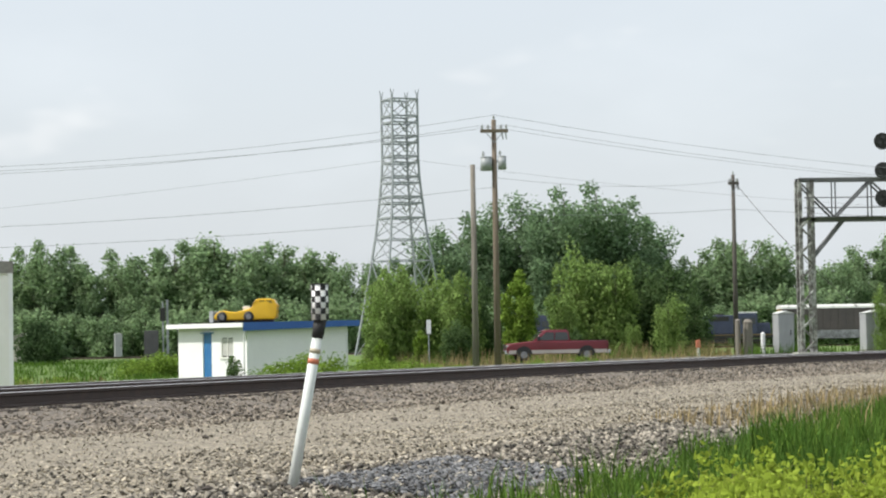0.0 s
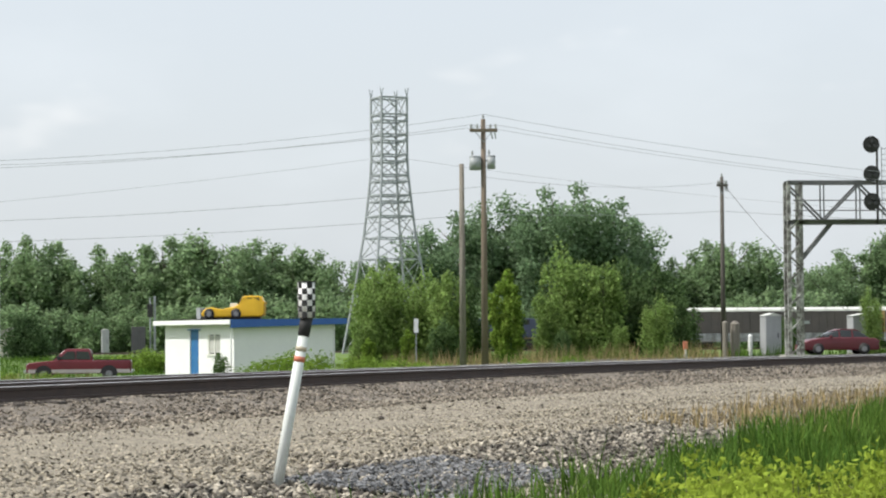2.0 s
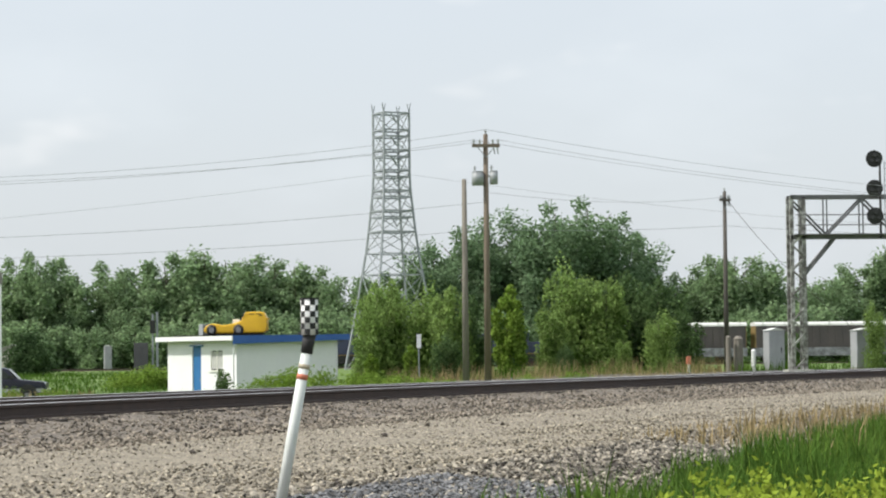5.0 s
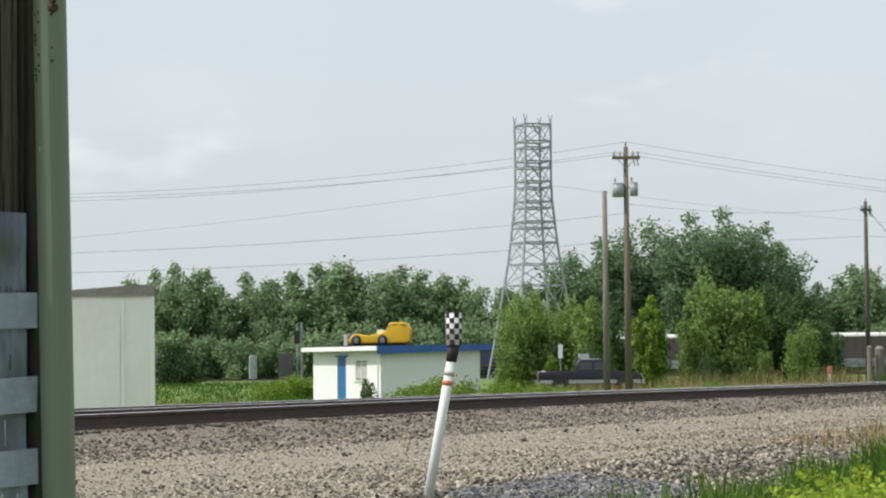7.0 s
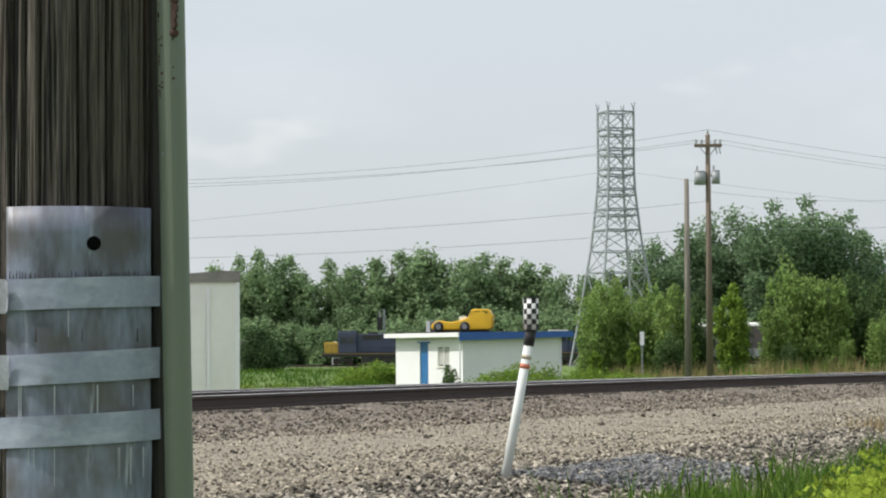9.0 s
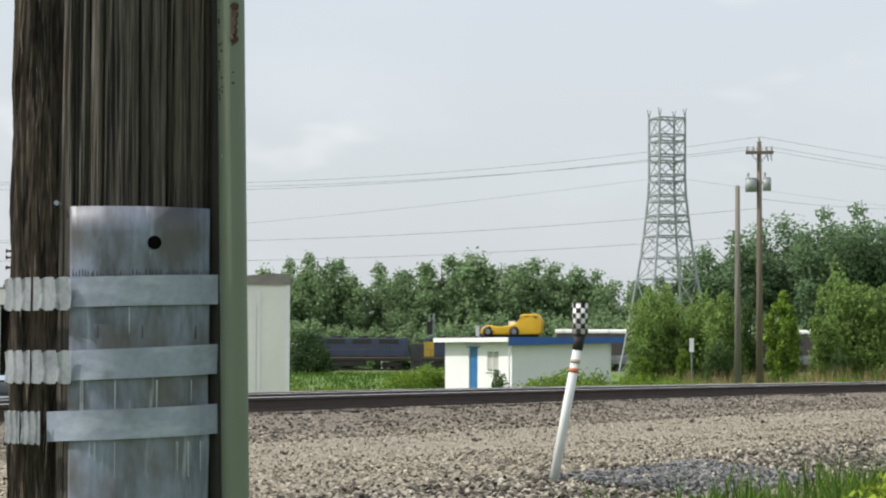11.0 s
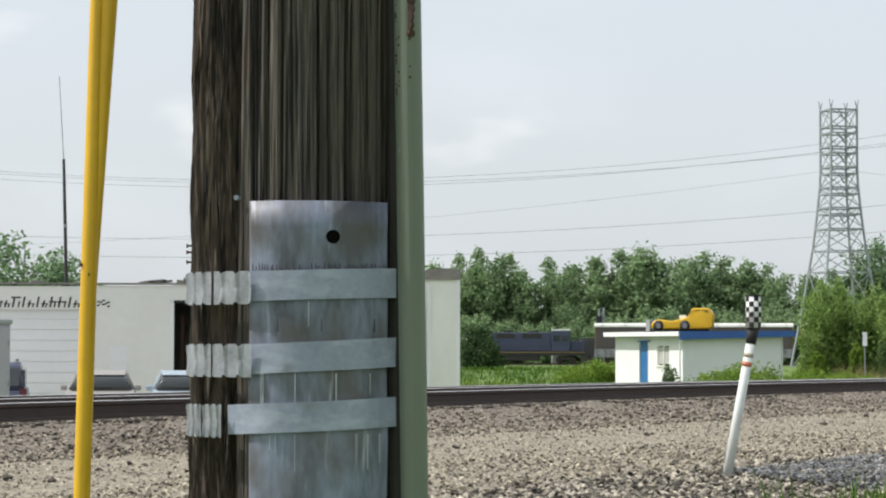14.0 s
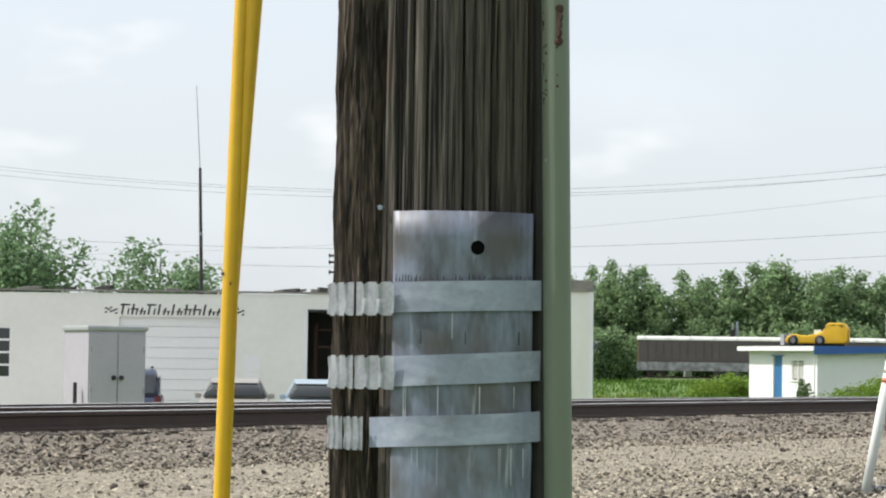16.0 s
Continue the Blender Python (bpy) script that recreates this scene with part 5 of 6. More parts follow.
def tower():
    t = thing("transmission_tower", pose(21.55, 300, -0.6, 0, 0, 19), "tall grey steel lattice power tower", "tower")
    levels = [(0.0, 4.6), (6.0, 3.7), (12.0, 2.85), (15.0, 2.45), (17.5, 2.2), (20.0, 1.98), (22.4, 1.78), (24.6, 1.7), (27.1, 1.7), (29.5, 1.7), (32.1, 1.7)]

    def w(z):
        return float(np.interp(z, [a for a, b in levels], [b for a, b in levels]))
    for sx in (-1, 1):
        for sy in (-1, 1):
            bm = B()
            tube(bm, [(sx * a, sy * a, z) for z, a in levels], 0.15, 4)
            part("leg", bm, M_STEEL, t)
            bm = B()
            bar(bm, (sx * 1.7, sy * 1.7, 32.1), (sx * 1.9, sy * 1.7, 33.2), 0.09, 0.05, 4)
            bar(bm, (sx * 1.7, sy * 1.7, 32.1), (sx * 1.45, sy * 1.7, 33.1), 0.07, 0.05, 4)
            part("horn", bm, M_STEEL, t)
    for z in (32.0, 29.9, 29.1, 27.4, 26.6, 24.9, 24.1, 22.4, 21.6, 19.9, 19.1, 17.3, 14.6, 12.0):
        bm = B()
        a = w(z)
        r = 0.13 if z > 17 else 0.09
        for p, q in (((-a, -a), (a, -a)), ((-a, a), (a, a)), ((-a, -a), (-a, a)), ((a, -a), (a, a))):
            bar(bm, (*p, z), (*q, z), r, r, 4)
        part("crossbeam", bm, M_STEEL, t)
    for (z0, a), (z1, b) in zip(levels, levels[1:]):
        for f in range(4):
            bm = B()
            c, s = ((1, 0), (0, 1), (-1, 0), (0, -1))[f]

            def rot(x, y, z):
                return (x * c - y * s, x * s + y * c, z)
            r = 0.06
            bar(bm, rot(-a, -a, z0), rot(b, -b, z1), r, r, 4)
            bar(bm, rot(a, -a, z0), rot(-b, -b, z1), r, r, 4)
            part("brace", bm, M_STEEL, t)
    for k, z in enumerate((31.9, 29.0, 26.5, 24.0, 19.0)):
        bm = B()
        for s in (-1, 1):
            bar(bm, (s * 0.7, -1.7, z), (0, -1.7, z - 1.1), 0.09, 0.09, 5)
        part("insulator_string", bm, M_TRANSF, t)


tower()


def signal_bridge():
    t = thing("signal_bridge", pose(31.0, 130, 0), "grey lattice signal bridge over the tracks with peeling paint", "signal bridge")
    pale = mat("peeling_silver_paint", (0.50, 0.50, 0.48), (0.12, 0.11, 0.105), 3.5, 0.7, fine=0.3, lo=0.36, hi=0.56)
    dark = mat("dull_grey_steel", (0.17, 0.17, 0.18), (0.10, 0.10, 0.105), 1.2, 0.6, 0.2)
    zb = 0.2
    L = 24.0
    for x0 in (0.0, L - 0.75):
        for dx in (0.05, 0.72):
            for dy in (0.0, 0.8):
                bm = B()
                box(bm, x0 + dx - 0.1, x0 + dx + 0.1, dy - 0.08, dy + 0.08, zb, 9.9)
                part("column", bm, pale, t, "column with flaking silver paint")
        for k in range(11):
            bm = B()
            z = 0.5 + k * 0.68
            s = k % 2
            bar(bm, (x0 + 0.05 + 0.67 * s, -0.06, z), (x0 + 0.72 - 0.67 * s, -0.06, z + 0.66), 0.075, 0.075, 4)
            part("lacing_bar", bm, pale, t)
    for z in (7.72, 9.9):
        for dy in (0.0, 0.8):
            slab("chord", (0, L, dy - 0.08, dy + 0.08, z - 0.1, z + 0.1), dark, t)
    n = 12
    for k in range(n):
        for dy in (0.0, 0.8):
            bm = B()
            x, x1 = k * L / n, (k + 1) * L / n
            s = k % 2
            bar(bm, (x, dy, 9.8 if s == 0 else 7.8), (x1, dy, 7.8 if s == 0 else 9.8), 0.075, 0.075, 4)
            part("diagonal", bm, dark, t)
            bm = B()
            bar(bm, (x1, dy, 7.8), (x1, dy, 9.8), 0.045, 0.045, 4)
            part("upright", bm, dark, t)
    bm = B()
    bar(bm, (0.7, 0, 5.6), (2.5, 0, 7.7), 0.07, 0.07, 5)
    part("knee_brace", bm, dark, t)
    bm = B()
    bar(bm, (0.7, 0.8, 5.6), (2.5, 0.8, 7.7), 0.07, 0.07, 5)
    part("knee_brace", bm, dark, t)
    for z in (8.35, 8.9):
        bm = B()
        bar(bm, (0.2, -0.35, z), (L - 0.4, -0.35, z), 0.03, 0.03, 5)
        part("handrail", bm, dark, t)
    slab("walkway", (0.2, L - 0.4, -0.45, 0.0, 7.82, 7.87), dark, t)
    for sx in (4.9, 11.0):
        bm = B()
        bar(bm, (sx, -0.3, 7.6), (sx, -0.3, 12.2), 0.07, 0.06, 8)
        mast = part("signal_mast", bm, M_DARK, t)
        for z in (8.82, 10.32, 11.92):
            bm = B()
            bar(bm, (sx - 0.35, -0.5, z), (sx - 0.35, -0.44, z), 0.46, 0.46, 28)
            head = part("signal_head", bm, M_BLACK, t, "round black signal target")
            for a in (90, 210, 330):
                bm = B()
                cx, cz = sx - 0.35 + math.cos(radians(a)) * 0.2, z + math.sin(radians(a)) * 0.2
                bar(bm, (cx, -0.62, cz), (cx, -0.5, cz), 0.1, 0.1, 12)
                part("lens_hood", bm, M_LAMP, head)
            slab("bracket", (sx - 0.35, sx, -0.42, -0.36, z - 0.05, z + 0.05), M_DARK, mast)
        bm = B()
        for k in range(14):
            bar(bm, (sx + 0.25, -0.3, 7.8 + k * 0.3), (sx + 0.55, -0.3, 7.8 + k * 0.3), 0.02, 0.02, 4)
        bar(bm, (sx + 0.25, -0.3, 7.7), (sx + 0.25, -0.3, 11.8), 0.025, 0.025, 4)
        bar(bm, (sx + 0.55, -0.3, 7.7), (sx + 0.55, -0.3, 11.8), 0.025, 0.025, 4)
        part("ladder", bm, M_STEEL, t)
    slab("footing", (-0.3, 1.1, -0.3, 1.1, -0.2, 0.55), mat("footing_concrete", (0.4, 0.39, 0.36), (0.28, 0.27, 0.25), 2, 0.9), t, "", 0.03)


signal_bridge()


def relay_case(x, y, w, h, label):
    z = height(x, y)
    t = thing("relay_case", pose(x, y, z, 0, 0, 12), label, "equipment case", "trackside cases")
    slab("body", (0, w, 0, 0.8, 0.1, h), M_SILVER, t, "", 0.02)
    bm = B()
    prism(bm, [(-0.06, h), (w / 2, h + 0.16), (w + 0.06, h)], -0.06, 0.86)
    part("roof", bm, M_RACKROOF, t, "pale pitched lid")
    d = slab("door", (0.05, w - 0.05, -0.025, -0.002, 0.2, h - 0.1), M_SILVER, t, "", 0.01)
    slab("handle", (w * 0.75, w * 0.79, -0.06, -0.026, h * 0.45, h * 0.58), M_BLACK, d)
    slab("base", (-0.03, w + 0.03, -0.03, 0.83, -0.2, 0.1), M_GREYROOF, t)


relay_case(32.0, 140, 1.0, 2.35, "silver aluminium relay case beside the signal bridge")
relay_case(37.2, 140, 1.6, 2.25, "wide silver relay case with ivy growing over it")
relay_case(-15.45, 336, 0.98, 3.3, "small pale relay case beyond the far track")


def small_post(name, x, y, w, h, material, label, category, top=None):
    z = height(x, y)
    t = thing(name, pose(x, y, z), label, category)
    bm = B()
    bar(bm, (0, 0, -0.2), (0, 0, h), w, w * 0.92, 10)
    part("post", bm, material, t)
    bm = B()
    bar(bm, (0, 0, h), (0, 0, h + w * 0.6), w * 1.02, w * 0.4, 10)
    part("cap", bm, top or material, t)
    return t


small_post("wooden_post", 29.6, 140, 0.17, 2.0, M_UPOLE, "short grey wooden post beside the road", "post")
small_post("wooden_post", 30.25, 140.3, 0.3, 1.9, M_UPOLE, "thick grey wooden stump post", "post")
small_post("white_post", 31.3, 141, 0.14, 1.2, M_WHITE, "short white marker post by the cases", "post")
o = small_post("pipeline_marker", 27.15, 139.5, 0.08, 0.6, M_WHITE, "orange-topped white pipeline marker post", "marker post")
slab("orange_top", (-0.13, 0.13, -0.1, 0.1, 0.5, 0.95), M_ORANGE, o, "orange marker top", 0.03)
s_ = small_post("roadside_sign", 11.56, 140, 0.03, 2.6, M_STEEL, "narrow white roadside sign on a thin post", "sign")
slab("plate", (-0.13, 0.13, -0.06, -0.045, 1.95, 2.75), M_WHITE, s_, "white plate", 0.004)

# far block signal and dark box at the far track
fs = thing("block_signal", pose(-8.9, 336, -0.2) @ Matrix.Diagonal((1.28, 1.28, 1.28, 1)), "far trackside colour-light signal on a thin mast", "railway signal")
bm = B()
bar(bm, (0, 0, 0), (0, 0, 6.0), 0.1, 0.08, 8)
part("mast", bm, M_STEEL, fs)
slab("head", (-0.3, 0.3, -0.2, 0.0, 3.9, 5.3), M_BLACK, fs, "black signal head", 0.05)
slab("ladder", (0.35, 0.6, 0.1, 0.15, 0.3, 6.2), M_STEEL, fs)
slab("case", (-2.0, -0.5, -0.6, 0.6, 0.1, 2.9), mat("dark_case_paint", (0.05, 0.05, 0.055), (0.08, 0.08, 0.085), 1, 0.6), fs, "dark equipment case", 0.04)
slab("concrete_base", (-2.2, 0.6, -0.8, 0.8, -0.3, 0.1), M_GREYROOF, fs)


# pale shed at the far edge of the meadow
sh = thing("far_shed", pose(-27.5, 300, -0.3), "small pale shed half hidden behind the bush", "shed")
slab("wall", (0, 5, 0, 3, 0, 2.6), mat("pinkish_plaster", (0.62, 0.55, 0.50), (0.5, 0.45, 0.42), 0.8, 0.8), sh)
bm = B()
prism(bm, [(-0.3, 2.6), (2.5, 3.6), (5.3, 2.6)], -0.3, 3.3)
part("roof", bm, M_GREYROOF, sh)


# ---- plants ----
def leaf_cloud(lobes, n, size, seed, droop=0.0, flat=0.75):
    """Leaf quads scattered through the outer part of each lobe (x, y, z, rx, ry, rz)."""
    rg = np.random.RandomState(seed)
    vol = np.array([l[3] * l[4] * l[5] for l in lobes]) ** 0.7
    pick = rg.choice(len(lobes), n, p=vol / vol.sum())
    lb = np.array(lobes)[pick]
    d = rg.normal(size=(n, 3))
    d /= np.linalg.norm(d, axis=1)[:, None]
    r = 1.05 * rg.random(n) ** 0.42 + rg.normal(size=n) * 0.13
    r = r * (1 + 0.26 * np.sin(d[:, 0] * 6 + lb[:, 0] * 3) * np.cos(d[:, 2] * 5 + lb[:, 1]))
    c = lb[:, :3] + d * lb[:, 3:] * r[:, None]
    u = rg.normal(size=(n, 3)) + d * 0.2
    u[:, 2] *= flat
    u /= np.linalg.norm(u, axis=1)[:, None]
    v = np.cross(u, d + rg.normal(size=(n, 3)) * 0.55)
    v /= np.linalg.norm(v, axis=1)[:, None] + 1e-6
    s = size * (0.55 + 0.9 * rg.random(n))[:, None]
    w = np.cross(u, v)
    verts = np.stack([c - u * s, c + v * s * 0.55 + w * s * 0.15, c + u * s, c - v * s * 0.55 + w * s * 0.15], 1).reshape(-1, 3)
    faces = [(4 * i, 4 * i + 1, 4 * i + 2, 4 * i + 3) for i in range(n)]
    return [tuple(p) for p in verts], faces


def limbs(bm, base_r, h, spread, seed, n=7):
    rs = random.Random(seed)
    bar(bm, (0, 0, -0.4), (0, 0, h * 0.45), base_r, base_r * 0.7, 8)
    bar(bm, (0, 0, h * 0.45), (spread * 0.08, 0, h * 0.9), base_r * 0.7, base_r * 0.12, 7)
    for k in range(n):
        z = h * rs.uniform(0.22, 0.7)
        a = rs.uniform(0, 6.28)
        q = Vector((math.cos(a) * spread * rs.uniform(0.5, 0.9), math.sin(a) * spread * rs.uniform(0.5, 0.9), z + h * rs.uniform(0.12, 0.25)))
        bar(bm, (0, 0, z), q, base_r * 0.35, base_r * 0.08, 6)
    return bm


def tree_kind(h, w, n, size, material, seed, lobes_n=9, low=0.22, name="tree", label="", trunk_r=None):
    """One tree of height h and crown width w at the origin."""
    rs = random.Random(seed)
    t = thing(name, pose(0, 0, -50), label, "tree")
    part("trunk", limbs(B(), trunk_r or h * 0.016, h, w * 0.45, seed), M_TRUNK, t, "rough grey-brown trunk and limbs")
    lobes = []
    heads = [(0.0, 0.0, 0.0)] + [(math.cos(j * 2.2 + seed) * w * 0.2, math.sin(j * 2.2 + seed) * w * 0.2, -h * rs.uniform(0.06, 0.2)) for j in range(4)]
    for k in range(lobes_n * 3):
        f = ((k + 0.5) / (lobes_n * 3)) ** 0.9
        hx, hy, hz = heads[k % 5]
        z = h * (low + (0.95 - low) * f) + hz * f
        env = math.sin(math.pi * min(1, 0.22 + 0.70 * f)) ** 0.6
        a = k * 2.4 + rs.uniform(-0.6, 0.6)
        off = w * 0.34 * env * rs.uniform(0.15, 1.15)
        q = w * rs.uniform(0.13, 0.23) * (0.5 + 0.6 * env)
        lobes.append((hx * f + math.cos(a) * off, hy * f + math.sin(a) * off, z - q * 0.3, q, q, q * rs.uniform(0.7, 1.25)))
    v, f = leaf_cloud(lobes, n, size, seed)
    raw("crown", v, f, material, t, "clumped uneven leaf crown")
    return t


def plant_at(src, x, y, h0, h, wscale=1.0, label="", turn=0.0, sink=0.0):
    k = h / h0
    o = copy_thing(src, pose(x, y, height(x, y) - sink, 0, 0, turn) @ Matrix.Diagonal((k * wscale, k * wscale, k, 1)))
    if label:
        o["label"] = label
    return o


def woods():
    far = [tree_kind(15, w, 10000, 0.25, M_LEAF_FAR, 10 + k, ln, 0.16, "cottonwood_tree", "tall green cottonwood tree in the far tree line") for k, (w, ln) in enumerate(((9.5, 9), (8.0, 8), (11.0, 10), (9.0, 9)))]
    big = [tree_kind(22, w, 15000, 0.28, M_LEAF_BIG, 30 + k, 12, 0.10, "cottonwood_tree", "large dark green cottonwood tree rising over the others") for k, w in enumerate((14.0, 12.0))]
    rs = random.Random(3)
    for x, top in ((-33, 15.0), (-29.5, 15.8), (-26.3, 16.5), (-23.4, 15.6), (-20.3, 13.6), (-16.2, 15.2), (-13.6, 13.4), (-10.6, 15.0), (-7.3, 16.2), (-4.6, 16.4), (-1.9, 17.4), (1.6, 16.2), (5.7, 16.0), (8.6, 15.6), (11.6, 15.3), (15.5, 14.4), (19.6, 13.5), (23.7, 13.0), (27.5, 14.8)):
        plant_at(far[rs.randrange(4)], x, 356 + rs.uniform(-4, 6), 15.0, top + 1.3, rs.uniform(0.9, 1.2), "", rs.uniform(0, 360))
    for x, top in ((31.3, 16.2), (36.3, 18.7), (40.5, 20.0), (44.5, 21.2), (49.5, 22.6), (54.6, 23.4), (58.6, 20.8), (61.6, 17.5)):
        plant_at(big[rs.randrange(2)], x, 358 + rs.uniform(-3, 6), 22.0, top + 2.4, rs.uniform(0.95, 1.15), "", rs.uniform(0, 360))
    for x, top in ((65.4, 12.0), (68.2, 13.0), (71.5, 14.2), (74.2, 15.6), (77.5, 16.4), (80.6, 14.2), (84.0, 11.6), (88.2, 11.4), (91.5, 12.4), (95.2, 14.4), (99, 16.5), (103, 18), (107, 17), (112, 16)):
        plant_at(far[rs.randrange(4)], x, 358 + rs.uniform(-4, 5), 15.0, top + 1.3, rs.uniform(0.9, 1.15), "", rs.uniform(0, 360))
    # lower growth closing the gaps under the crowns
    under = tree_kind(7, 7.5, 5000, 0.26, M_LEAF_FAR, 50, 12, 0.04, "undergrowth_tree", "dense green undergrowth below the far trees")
    for k in range(30):
        x = -36 + k * 4.7 + rs.uniform(-1, 1)
        plant_at(under, x, 347 + rs.uniform(-3, 3), 7, rs.uniform(4.5, 9.0), rs.uniform(0.9, 1.3), "", rs.uniform(0, 360))
    for k in range(18):
        x = -60 + k * 10.8
        plant_at(under, x, 385 + rs.uniform(-6, 6), 7, rs.uniform(8, 11), 1.0, "", rs.uniform(0, 360))
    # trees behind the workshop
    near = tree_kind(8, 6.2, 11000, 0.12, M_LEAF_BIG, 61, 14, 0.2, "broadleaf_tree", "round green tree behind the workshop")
    plant_at(near, -30.4, 92, 8.1, 8.4, 1.0)
    plant_at(near, -25.0, 92, 8.1, 6.9, 1.15, "", 70)
    plant_at(near, -34.5, 94, 8.1, 7.0, 0.9, "", 140)
    plant_at(near, -37.5, 110, 8.1, 8.0, 0.9, "", 200)
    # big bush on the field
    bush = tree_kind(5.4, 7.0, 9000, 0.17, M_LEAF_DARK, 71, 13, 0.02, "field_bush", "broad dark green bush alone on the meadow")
    plant_at(bush, -19.0, 250, 5.4, 4.9, 0.86)
    plant_at(bush, -12.2 + 8, 268, 5.4, 2.2, 0.9, "low green bush at the edge of the far track", 60)
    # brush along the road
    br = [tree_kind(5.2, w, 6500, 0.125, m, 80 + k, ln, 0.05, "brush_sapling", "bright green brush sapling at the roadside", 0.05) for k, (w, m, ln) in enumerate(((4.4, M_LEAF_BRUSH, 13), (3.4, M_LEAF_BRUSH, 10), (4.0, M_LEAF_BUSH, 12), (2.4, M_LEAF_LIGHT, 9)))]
    for x, y, h, k, ws in ((8.7, 146, 3.1, 1, 0.94), (9.6, 148, 6.0, 0, 0.63), (10.6, 150, 6.8, 1, 0.71), (12.6, 149, 6.0, 0, 0.71), (14.2, 147, 6.3, 1, 0.66), (13.4, 143, 2.8, 2, 0.94), (15.6, 149, 5.1, 2, 0.71), (17.3, 144, 5.8, 3, 0.78), (18.2, 150, 4.1, 2, 0.71), (19.9, 146, 4.8, 1, 0.78), (21.4, 148, 7.3, 0, 0.66), (23.6, 147, 6.7, 1, 0.78), (22.5, 150, 5.7, 2, 0.86), (25.4, 150, 6.6, 2, 0.78), (27.2, 149, 6.2, 2, 0.78), (28.4, 147, 4.1, 2, 0.78), (26.3, 144, 4.1, 0, 0.71), (24.0, 143.5, 2.5, 1, 0.86), (20.6, 143.5, 2.1, 2, 0.86), (11.4, 143.5, 2.2, 3, 0.94), (9.0, 142.5, 1.7, 3, 1.09)):
        plant_at(br[k], x, y, 5.2, h - height(x, y), ws, "", rs.uniform(0, 360))
    plant_at(br[2], 36.9, 155, 5.2, 2.6, 0.9, "dark round shrub between the relay cases")
    ivy = plant_at(br[0], 38.1, 139.2, 5.2, 3.9, 0.42, "climbing vine on top of the relay case")
    # low weeds before the hut
    wd = tree_kind(1.2, 1.9, 2600, 0.05, M_LEAF_LIGHT, 95, 9, 0.02, "weed_clump", "yellow-green weed clump in front of the hut", 0.02)
    for x, y, h, ws in ((2.3, 108, 0.75, 1.3), (3.2, 107, 1.0, 1.2), (4.0, 108, 1.15, 1.1), (-4.6, 165, 1.1, 1.5), (-6.0, 166, 0.6, 1.8), (-3.4, 165, 0.8, 1.6), (6.3, 112, 0.75, 1.5), (7.4, 113, 0.8, 1.6), (8.6, 112, 0.6, 1.6), (9.8, 113, 0.5, 1.5), (10.8, 112, 0.4, 1.5), (-7.3, 110, 0.2, 1.4), (-9.5, 111, 0.3, 1.5), (14.5, 114, 0.6, 1.2), (17.0, 116, 0.7, 1.3)):
        plant_at(wd, x, y, 1.2, h + (0.05 - height(x, y)), ws, "", rs.uniform(0, 360))
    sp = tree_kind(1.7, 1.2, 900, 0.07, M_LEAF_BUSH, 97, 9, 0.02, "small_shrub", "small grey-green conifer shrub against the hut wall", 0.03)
    plant_at(sp, 0.35, 117.2, 1.7, 1.5, 1.0)
    for ob in (*far, *big, under, near, bush, *br, wd, sp):
        for c in list(ob.children_recursive):
            bpy.data.objects.remove(c)
        bpy.data.objects.remove(ob)


woods()


# ---- grass and weeds on the near bank ----
def blades(name, n, s_rng, d_rng, h_rng, width, material, label, seed, edge=0.0, test=None, creep=0.0):
    rs = random.Random(seed)
    verts, faces = [], []
    for _ in range(n):
        d = rs.uniform(*d_rng)
        i = int(d)
        s = s_rng[0] - creep * min(1.0, max(0.0, (d - 55) / 18)) + edge * noise.noise((d * 0.9, 7.0, 0)) + (s_rng[1] - s_rng[0]) * rs.random() ** 0.85
        x, y, _z = along(i, s, 0)
        x, y = x + TX[i] * (d - i), y + TY[i] * (d - i)
        if test and not test(x, y):
            continue
        z = height(x, y) - 0.03
        h = rs.uniform(*h_rng) * (0.45 + 0.55 * min(1, max(0, s - s_rng[0] + creep) / 1.0)) * (0.75 + 0.9 * max(-0.3, noise.noise((x * 2.2, y * 2.2, 4.0))))
        a, b = rs.uniform(0, 6.28), rs.uniform(0.1, 0.55) * h
        ux, uy = math.cos(a), math.sin(a)
        px, py = -uy * width, ux * width
        k = len(verts)
        verts += [(x - px, y - py, z), (x + px, y + py, z), (x + px * 0.8 + ux * b * 0.35, y + py * 0.8 + uy * b * 0.35, z + h * 0.6),
                  (x - px * 0.8 + ux * b * 0.35, y - py * 0.8 + uy * b * 0.35, z + h * 0.6), (x + ux * b, y + uy * b, z + h * 0.95)]
        faces += [(k, k + 1, k + 2, k + 3), (k + 3, k + 2, k + 4)]
    return tagged(raw(name, verts, faces, material), label, "grass", kind="stuff")


def right_side(x, y):
    return x > 0.4


blades("grass", 42000, (10.75, 13.8), (50, 84), (0.2, 0.52), 0.007, M_GRASS, "lush green grass on the bank beside the gravel", 5, 0.7, right_side, 1.0)
blades("grass", 9000, (10.75, 13.8), (50, 84), (0.15, 0.46), 0.006, M_LEAF_LIGHT, "paler young blades among the bank grass", 15, 0.7, right_side, 1.0)
blades("grass", 2600, (10.3, 11.2), (50, 66), (0.05, 0.16), 0.006, M_GRASS, "sparse short grass creeping into the stones", 16, 0.8, right_side, 0.6)
blades("grass", 15000, (9.5, 14.5), (76, 130), (0.3, 0.7), 0.011, M_GRASS, "green grass farther along the bank", 6, 0.6)
blades("dry_grass", 6500, (8.5, 10.3), (64, 120), (0.1, 0.42), 0.008, M_STRAW, "tan dry grass along the gravel edge", 7, 0.4)


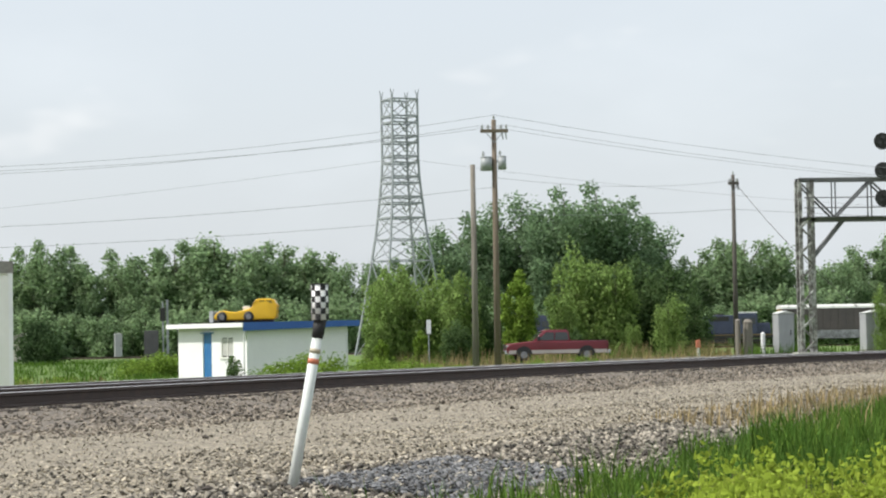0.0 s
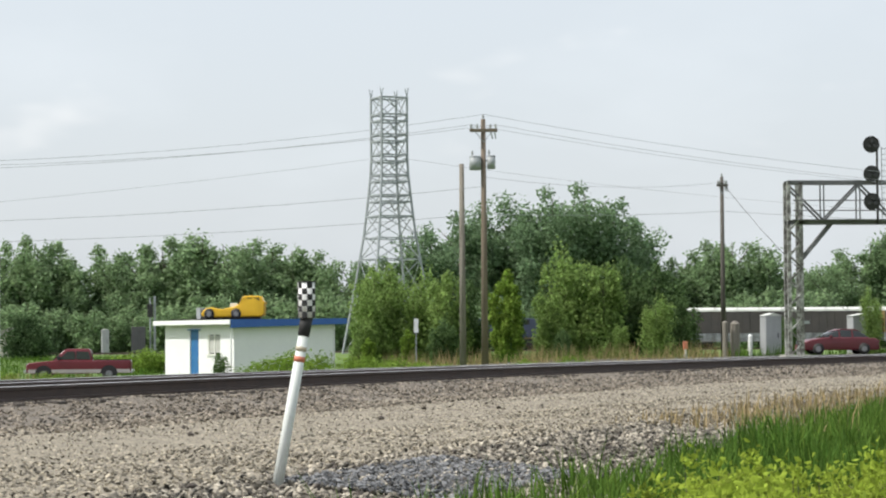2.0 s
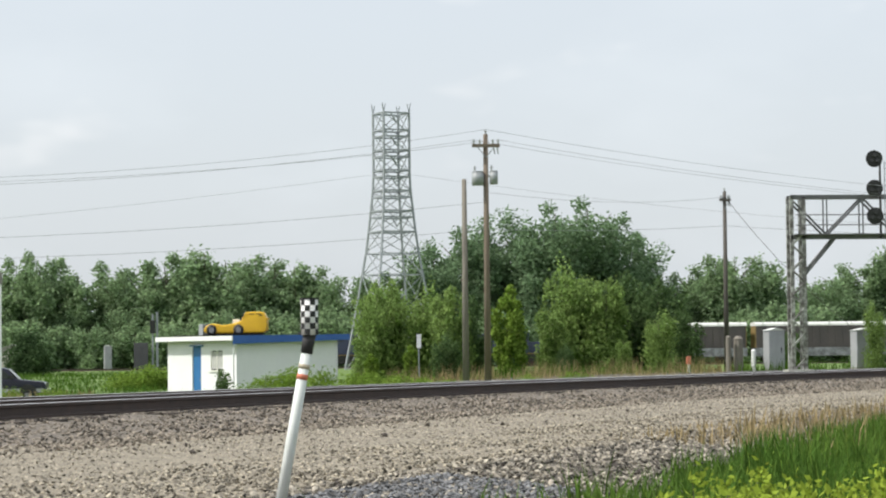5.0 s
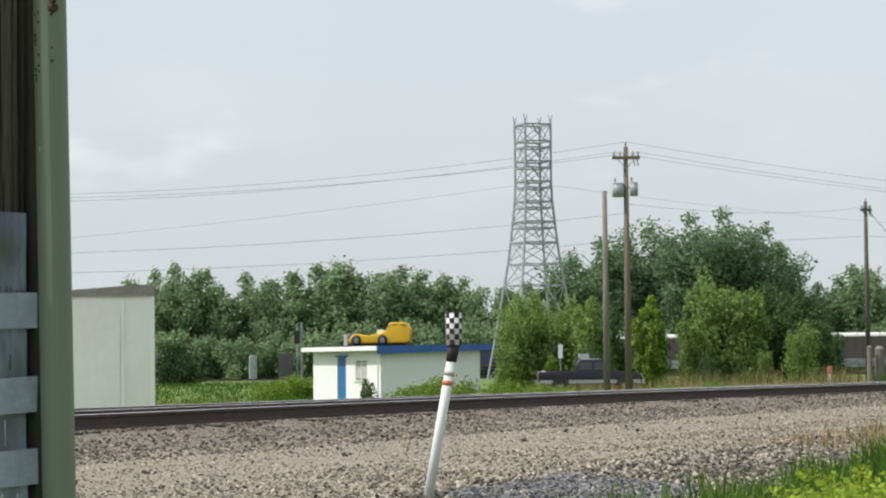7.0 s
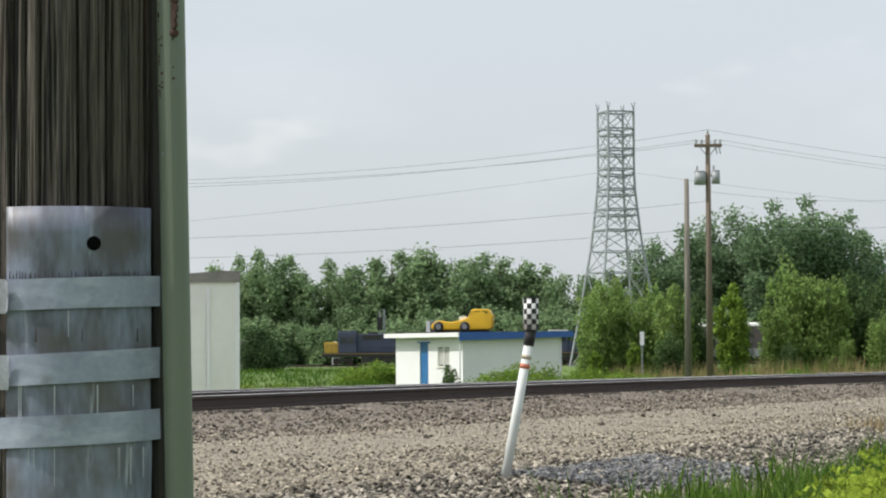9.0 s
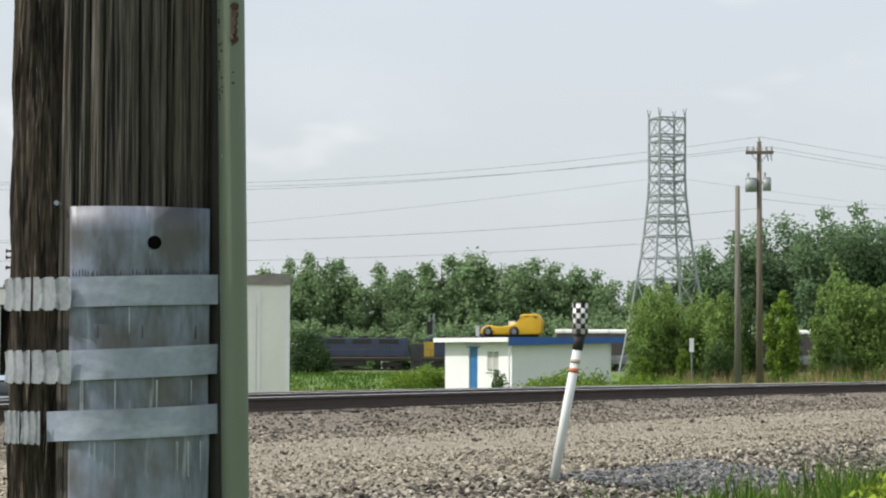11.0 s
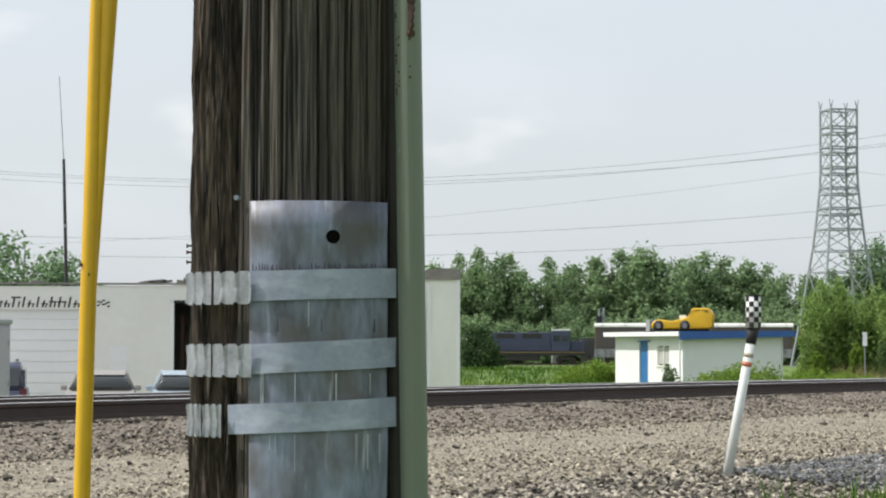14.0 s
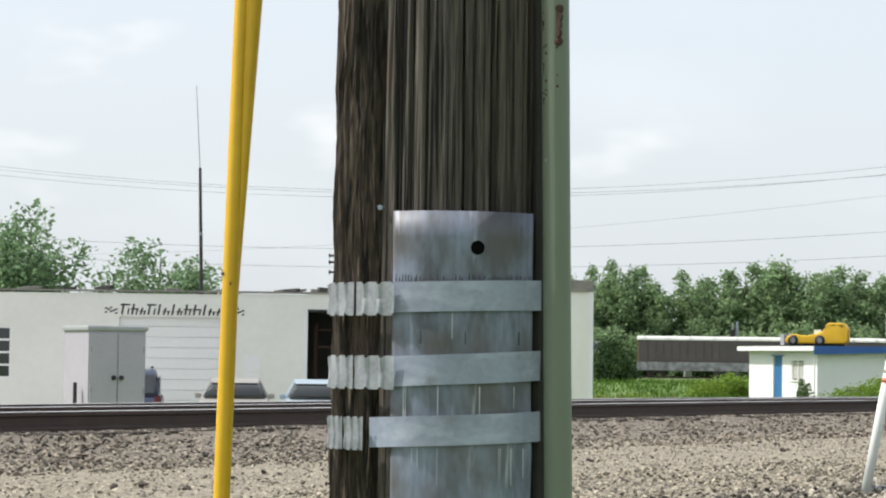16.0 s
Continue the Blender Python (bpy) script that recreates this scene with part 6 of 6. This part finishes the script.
blades("reeds", 26, (10.3, 11.6), (63, 74), (0.8, 1.0), 0.008, M_STRAW, "a few tall thin reeds standing over the grass", 9, 0.2)


def broad_plant(x, y):
    """A single plant with long arching strap leaves."""
    t = thing("broad_leaved_plant", pose(x, y, height(x, y) - 0.05), "young plant with long arching blue-green strap leaves", "plant")
    rs = random.Random(31)
    for k in range(7):
        a, ln, up = k * 0.9 + rs.uniform(-0.3, 0.3), rs.uniform(0.22, 0.36), rs.uniform(0.35, 0.55)
        bm = B()
        rows = []
        for i in range(7):
            f = i / 6
            c = Vector((math.cos(a) * ln * f ** 1.3, math.sin(a) * ln * f ** 1.3, 0.2 + up * math.sin(f * 1.9)))
            wd = 0.019 * math.sin(math.pi * (0.16 + 0.84 * f) ** 0.8) + 0.001
            sd = Vector((-math.sin(a), math.cos(a), 0)) * wd
            rows.append([bm.verts.new(c - sd), bm.verts.new(c - Vector((0, 0, wd * 0.4))), bm.verts.new(c + sd)])
        for p, q in zip(rows, rows[1:]):
            bm.faces.new((p[0], p[1], q[1], q[0]))
            bm.faces.new((p[1], p[2], q[2], q[1]))
        part("leaf", bm, M_STRAP, t, "", True)
    bm = B()
    bar(bm, (0, 0, 0), (0, 0, 0.4), 0.014, 0.008, 8)
    part("stem", bm, M_STRAP, t)


broad_plant(2.32, 12.2)


def near_weeds():
    rs = random.Random(12)
    w = tree_kind(0.5, 0.55, 1000, 0.0155, M_WEED, 101, 7, 0.05, "weed_plant", "yellow-green leafy weed on the near bank", 0.006)
    n = 0
    while n < 165:
        d, s = rs.uniform(44, 60), rs.uniform(12.0, 14.6)
        i = int(d)
        x, y, _ = along(i, s, 0)
        x, y = x + TX[i] * (d - i), y + TY[i] * (d - i)
        if x < 0.166 * y + rs.uniform(-0.05, 0.25) or not 8 < y < 15:
            continue
        plant_at(w, x, y, 0.5, max(0.3, 0.97 - height(x, y) + rs.uniform(-0.18, 0.04)), rs.uniform(0.7, 1.0), "", rs.uniform(0, 360))
        n += 1
    for c in list(w.children_recursive):
        bpy.data.objects.remove(c)
    bpy.data.objects.remove(w)


near_weeds()


# ---- meadow grass and dry stalks across the tracks ----
def scatter(name, n, x_rng, y_rng, h_rng, width, material, label, seed):
    rs = random.Random(seed)
    verts, faces = [], []
    for _ in range(n):
        x, y = rs.uniform(*x_rng), rs.uniform(*y_rng)
        if noise.noise((x * 0.5, y * 0.2, seed)) < -0.1:
            continue
        z = height(x, y) - 0.05
        h = rs.uniform(*h_rng)
        a = rs.uniform(0, 6.28)
        dx, dy, b = math.cos(a) * width, math.sin(a) * width, rs.uniform(-0.3, 0.3) * h
        k = len(verts)
        verts += [(x - dx, y - dy, z), (x + dx, y + dy, z), (x + b, y, z + h)]
        faces.append((k, k + 1, k + 2))
    return tagged(raw(name, verts, faces, material), label, "grass", kind="stuff")


scatter("meadow_grass", 9000, (-26, 12), (96, 128), (0.2, 0.6), 0.03, M_GRASS, "uncut meadow grass before the hut", 21)
scatter("meadow_grass", 12000, (-34, 3), (141, 262), (0.2, 0.6), 0.05, M_GRASS, "long grass across the far meadow", 26)
scatter("dry_stalks", 4200, (9, 26), (110, 131), (0.3, 0.9), 0.02, M_STRAW, "dry straw-coloured weeds round the pole feet", 22)
scatter("dry_stalks", 2200, (8, 30), (139, 143), (0.4, 1.2), 0.02, M_STRAW, "dry tan weeds in front of the brush", 23)
scatter("roadside_grass", 5000, (8, 40), (139, 146), (0.3, 0.9), 0.03, M_GRASS, "green roadside grass", 24)
scatter("white_flowers", 170, (-10, -5.5), (108, 114), (0.45, 0.8), 0.045, M_STRAW, "pale flowering weeds on the meadow", 25)

motions()
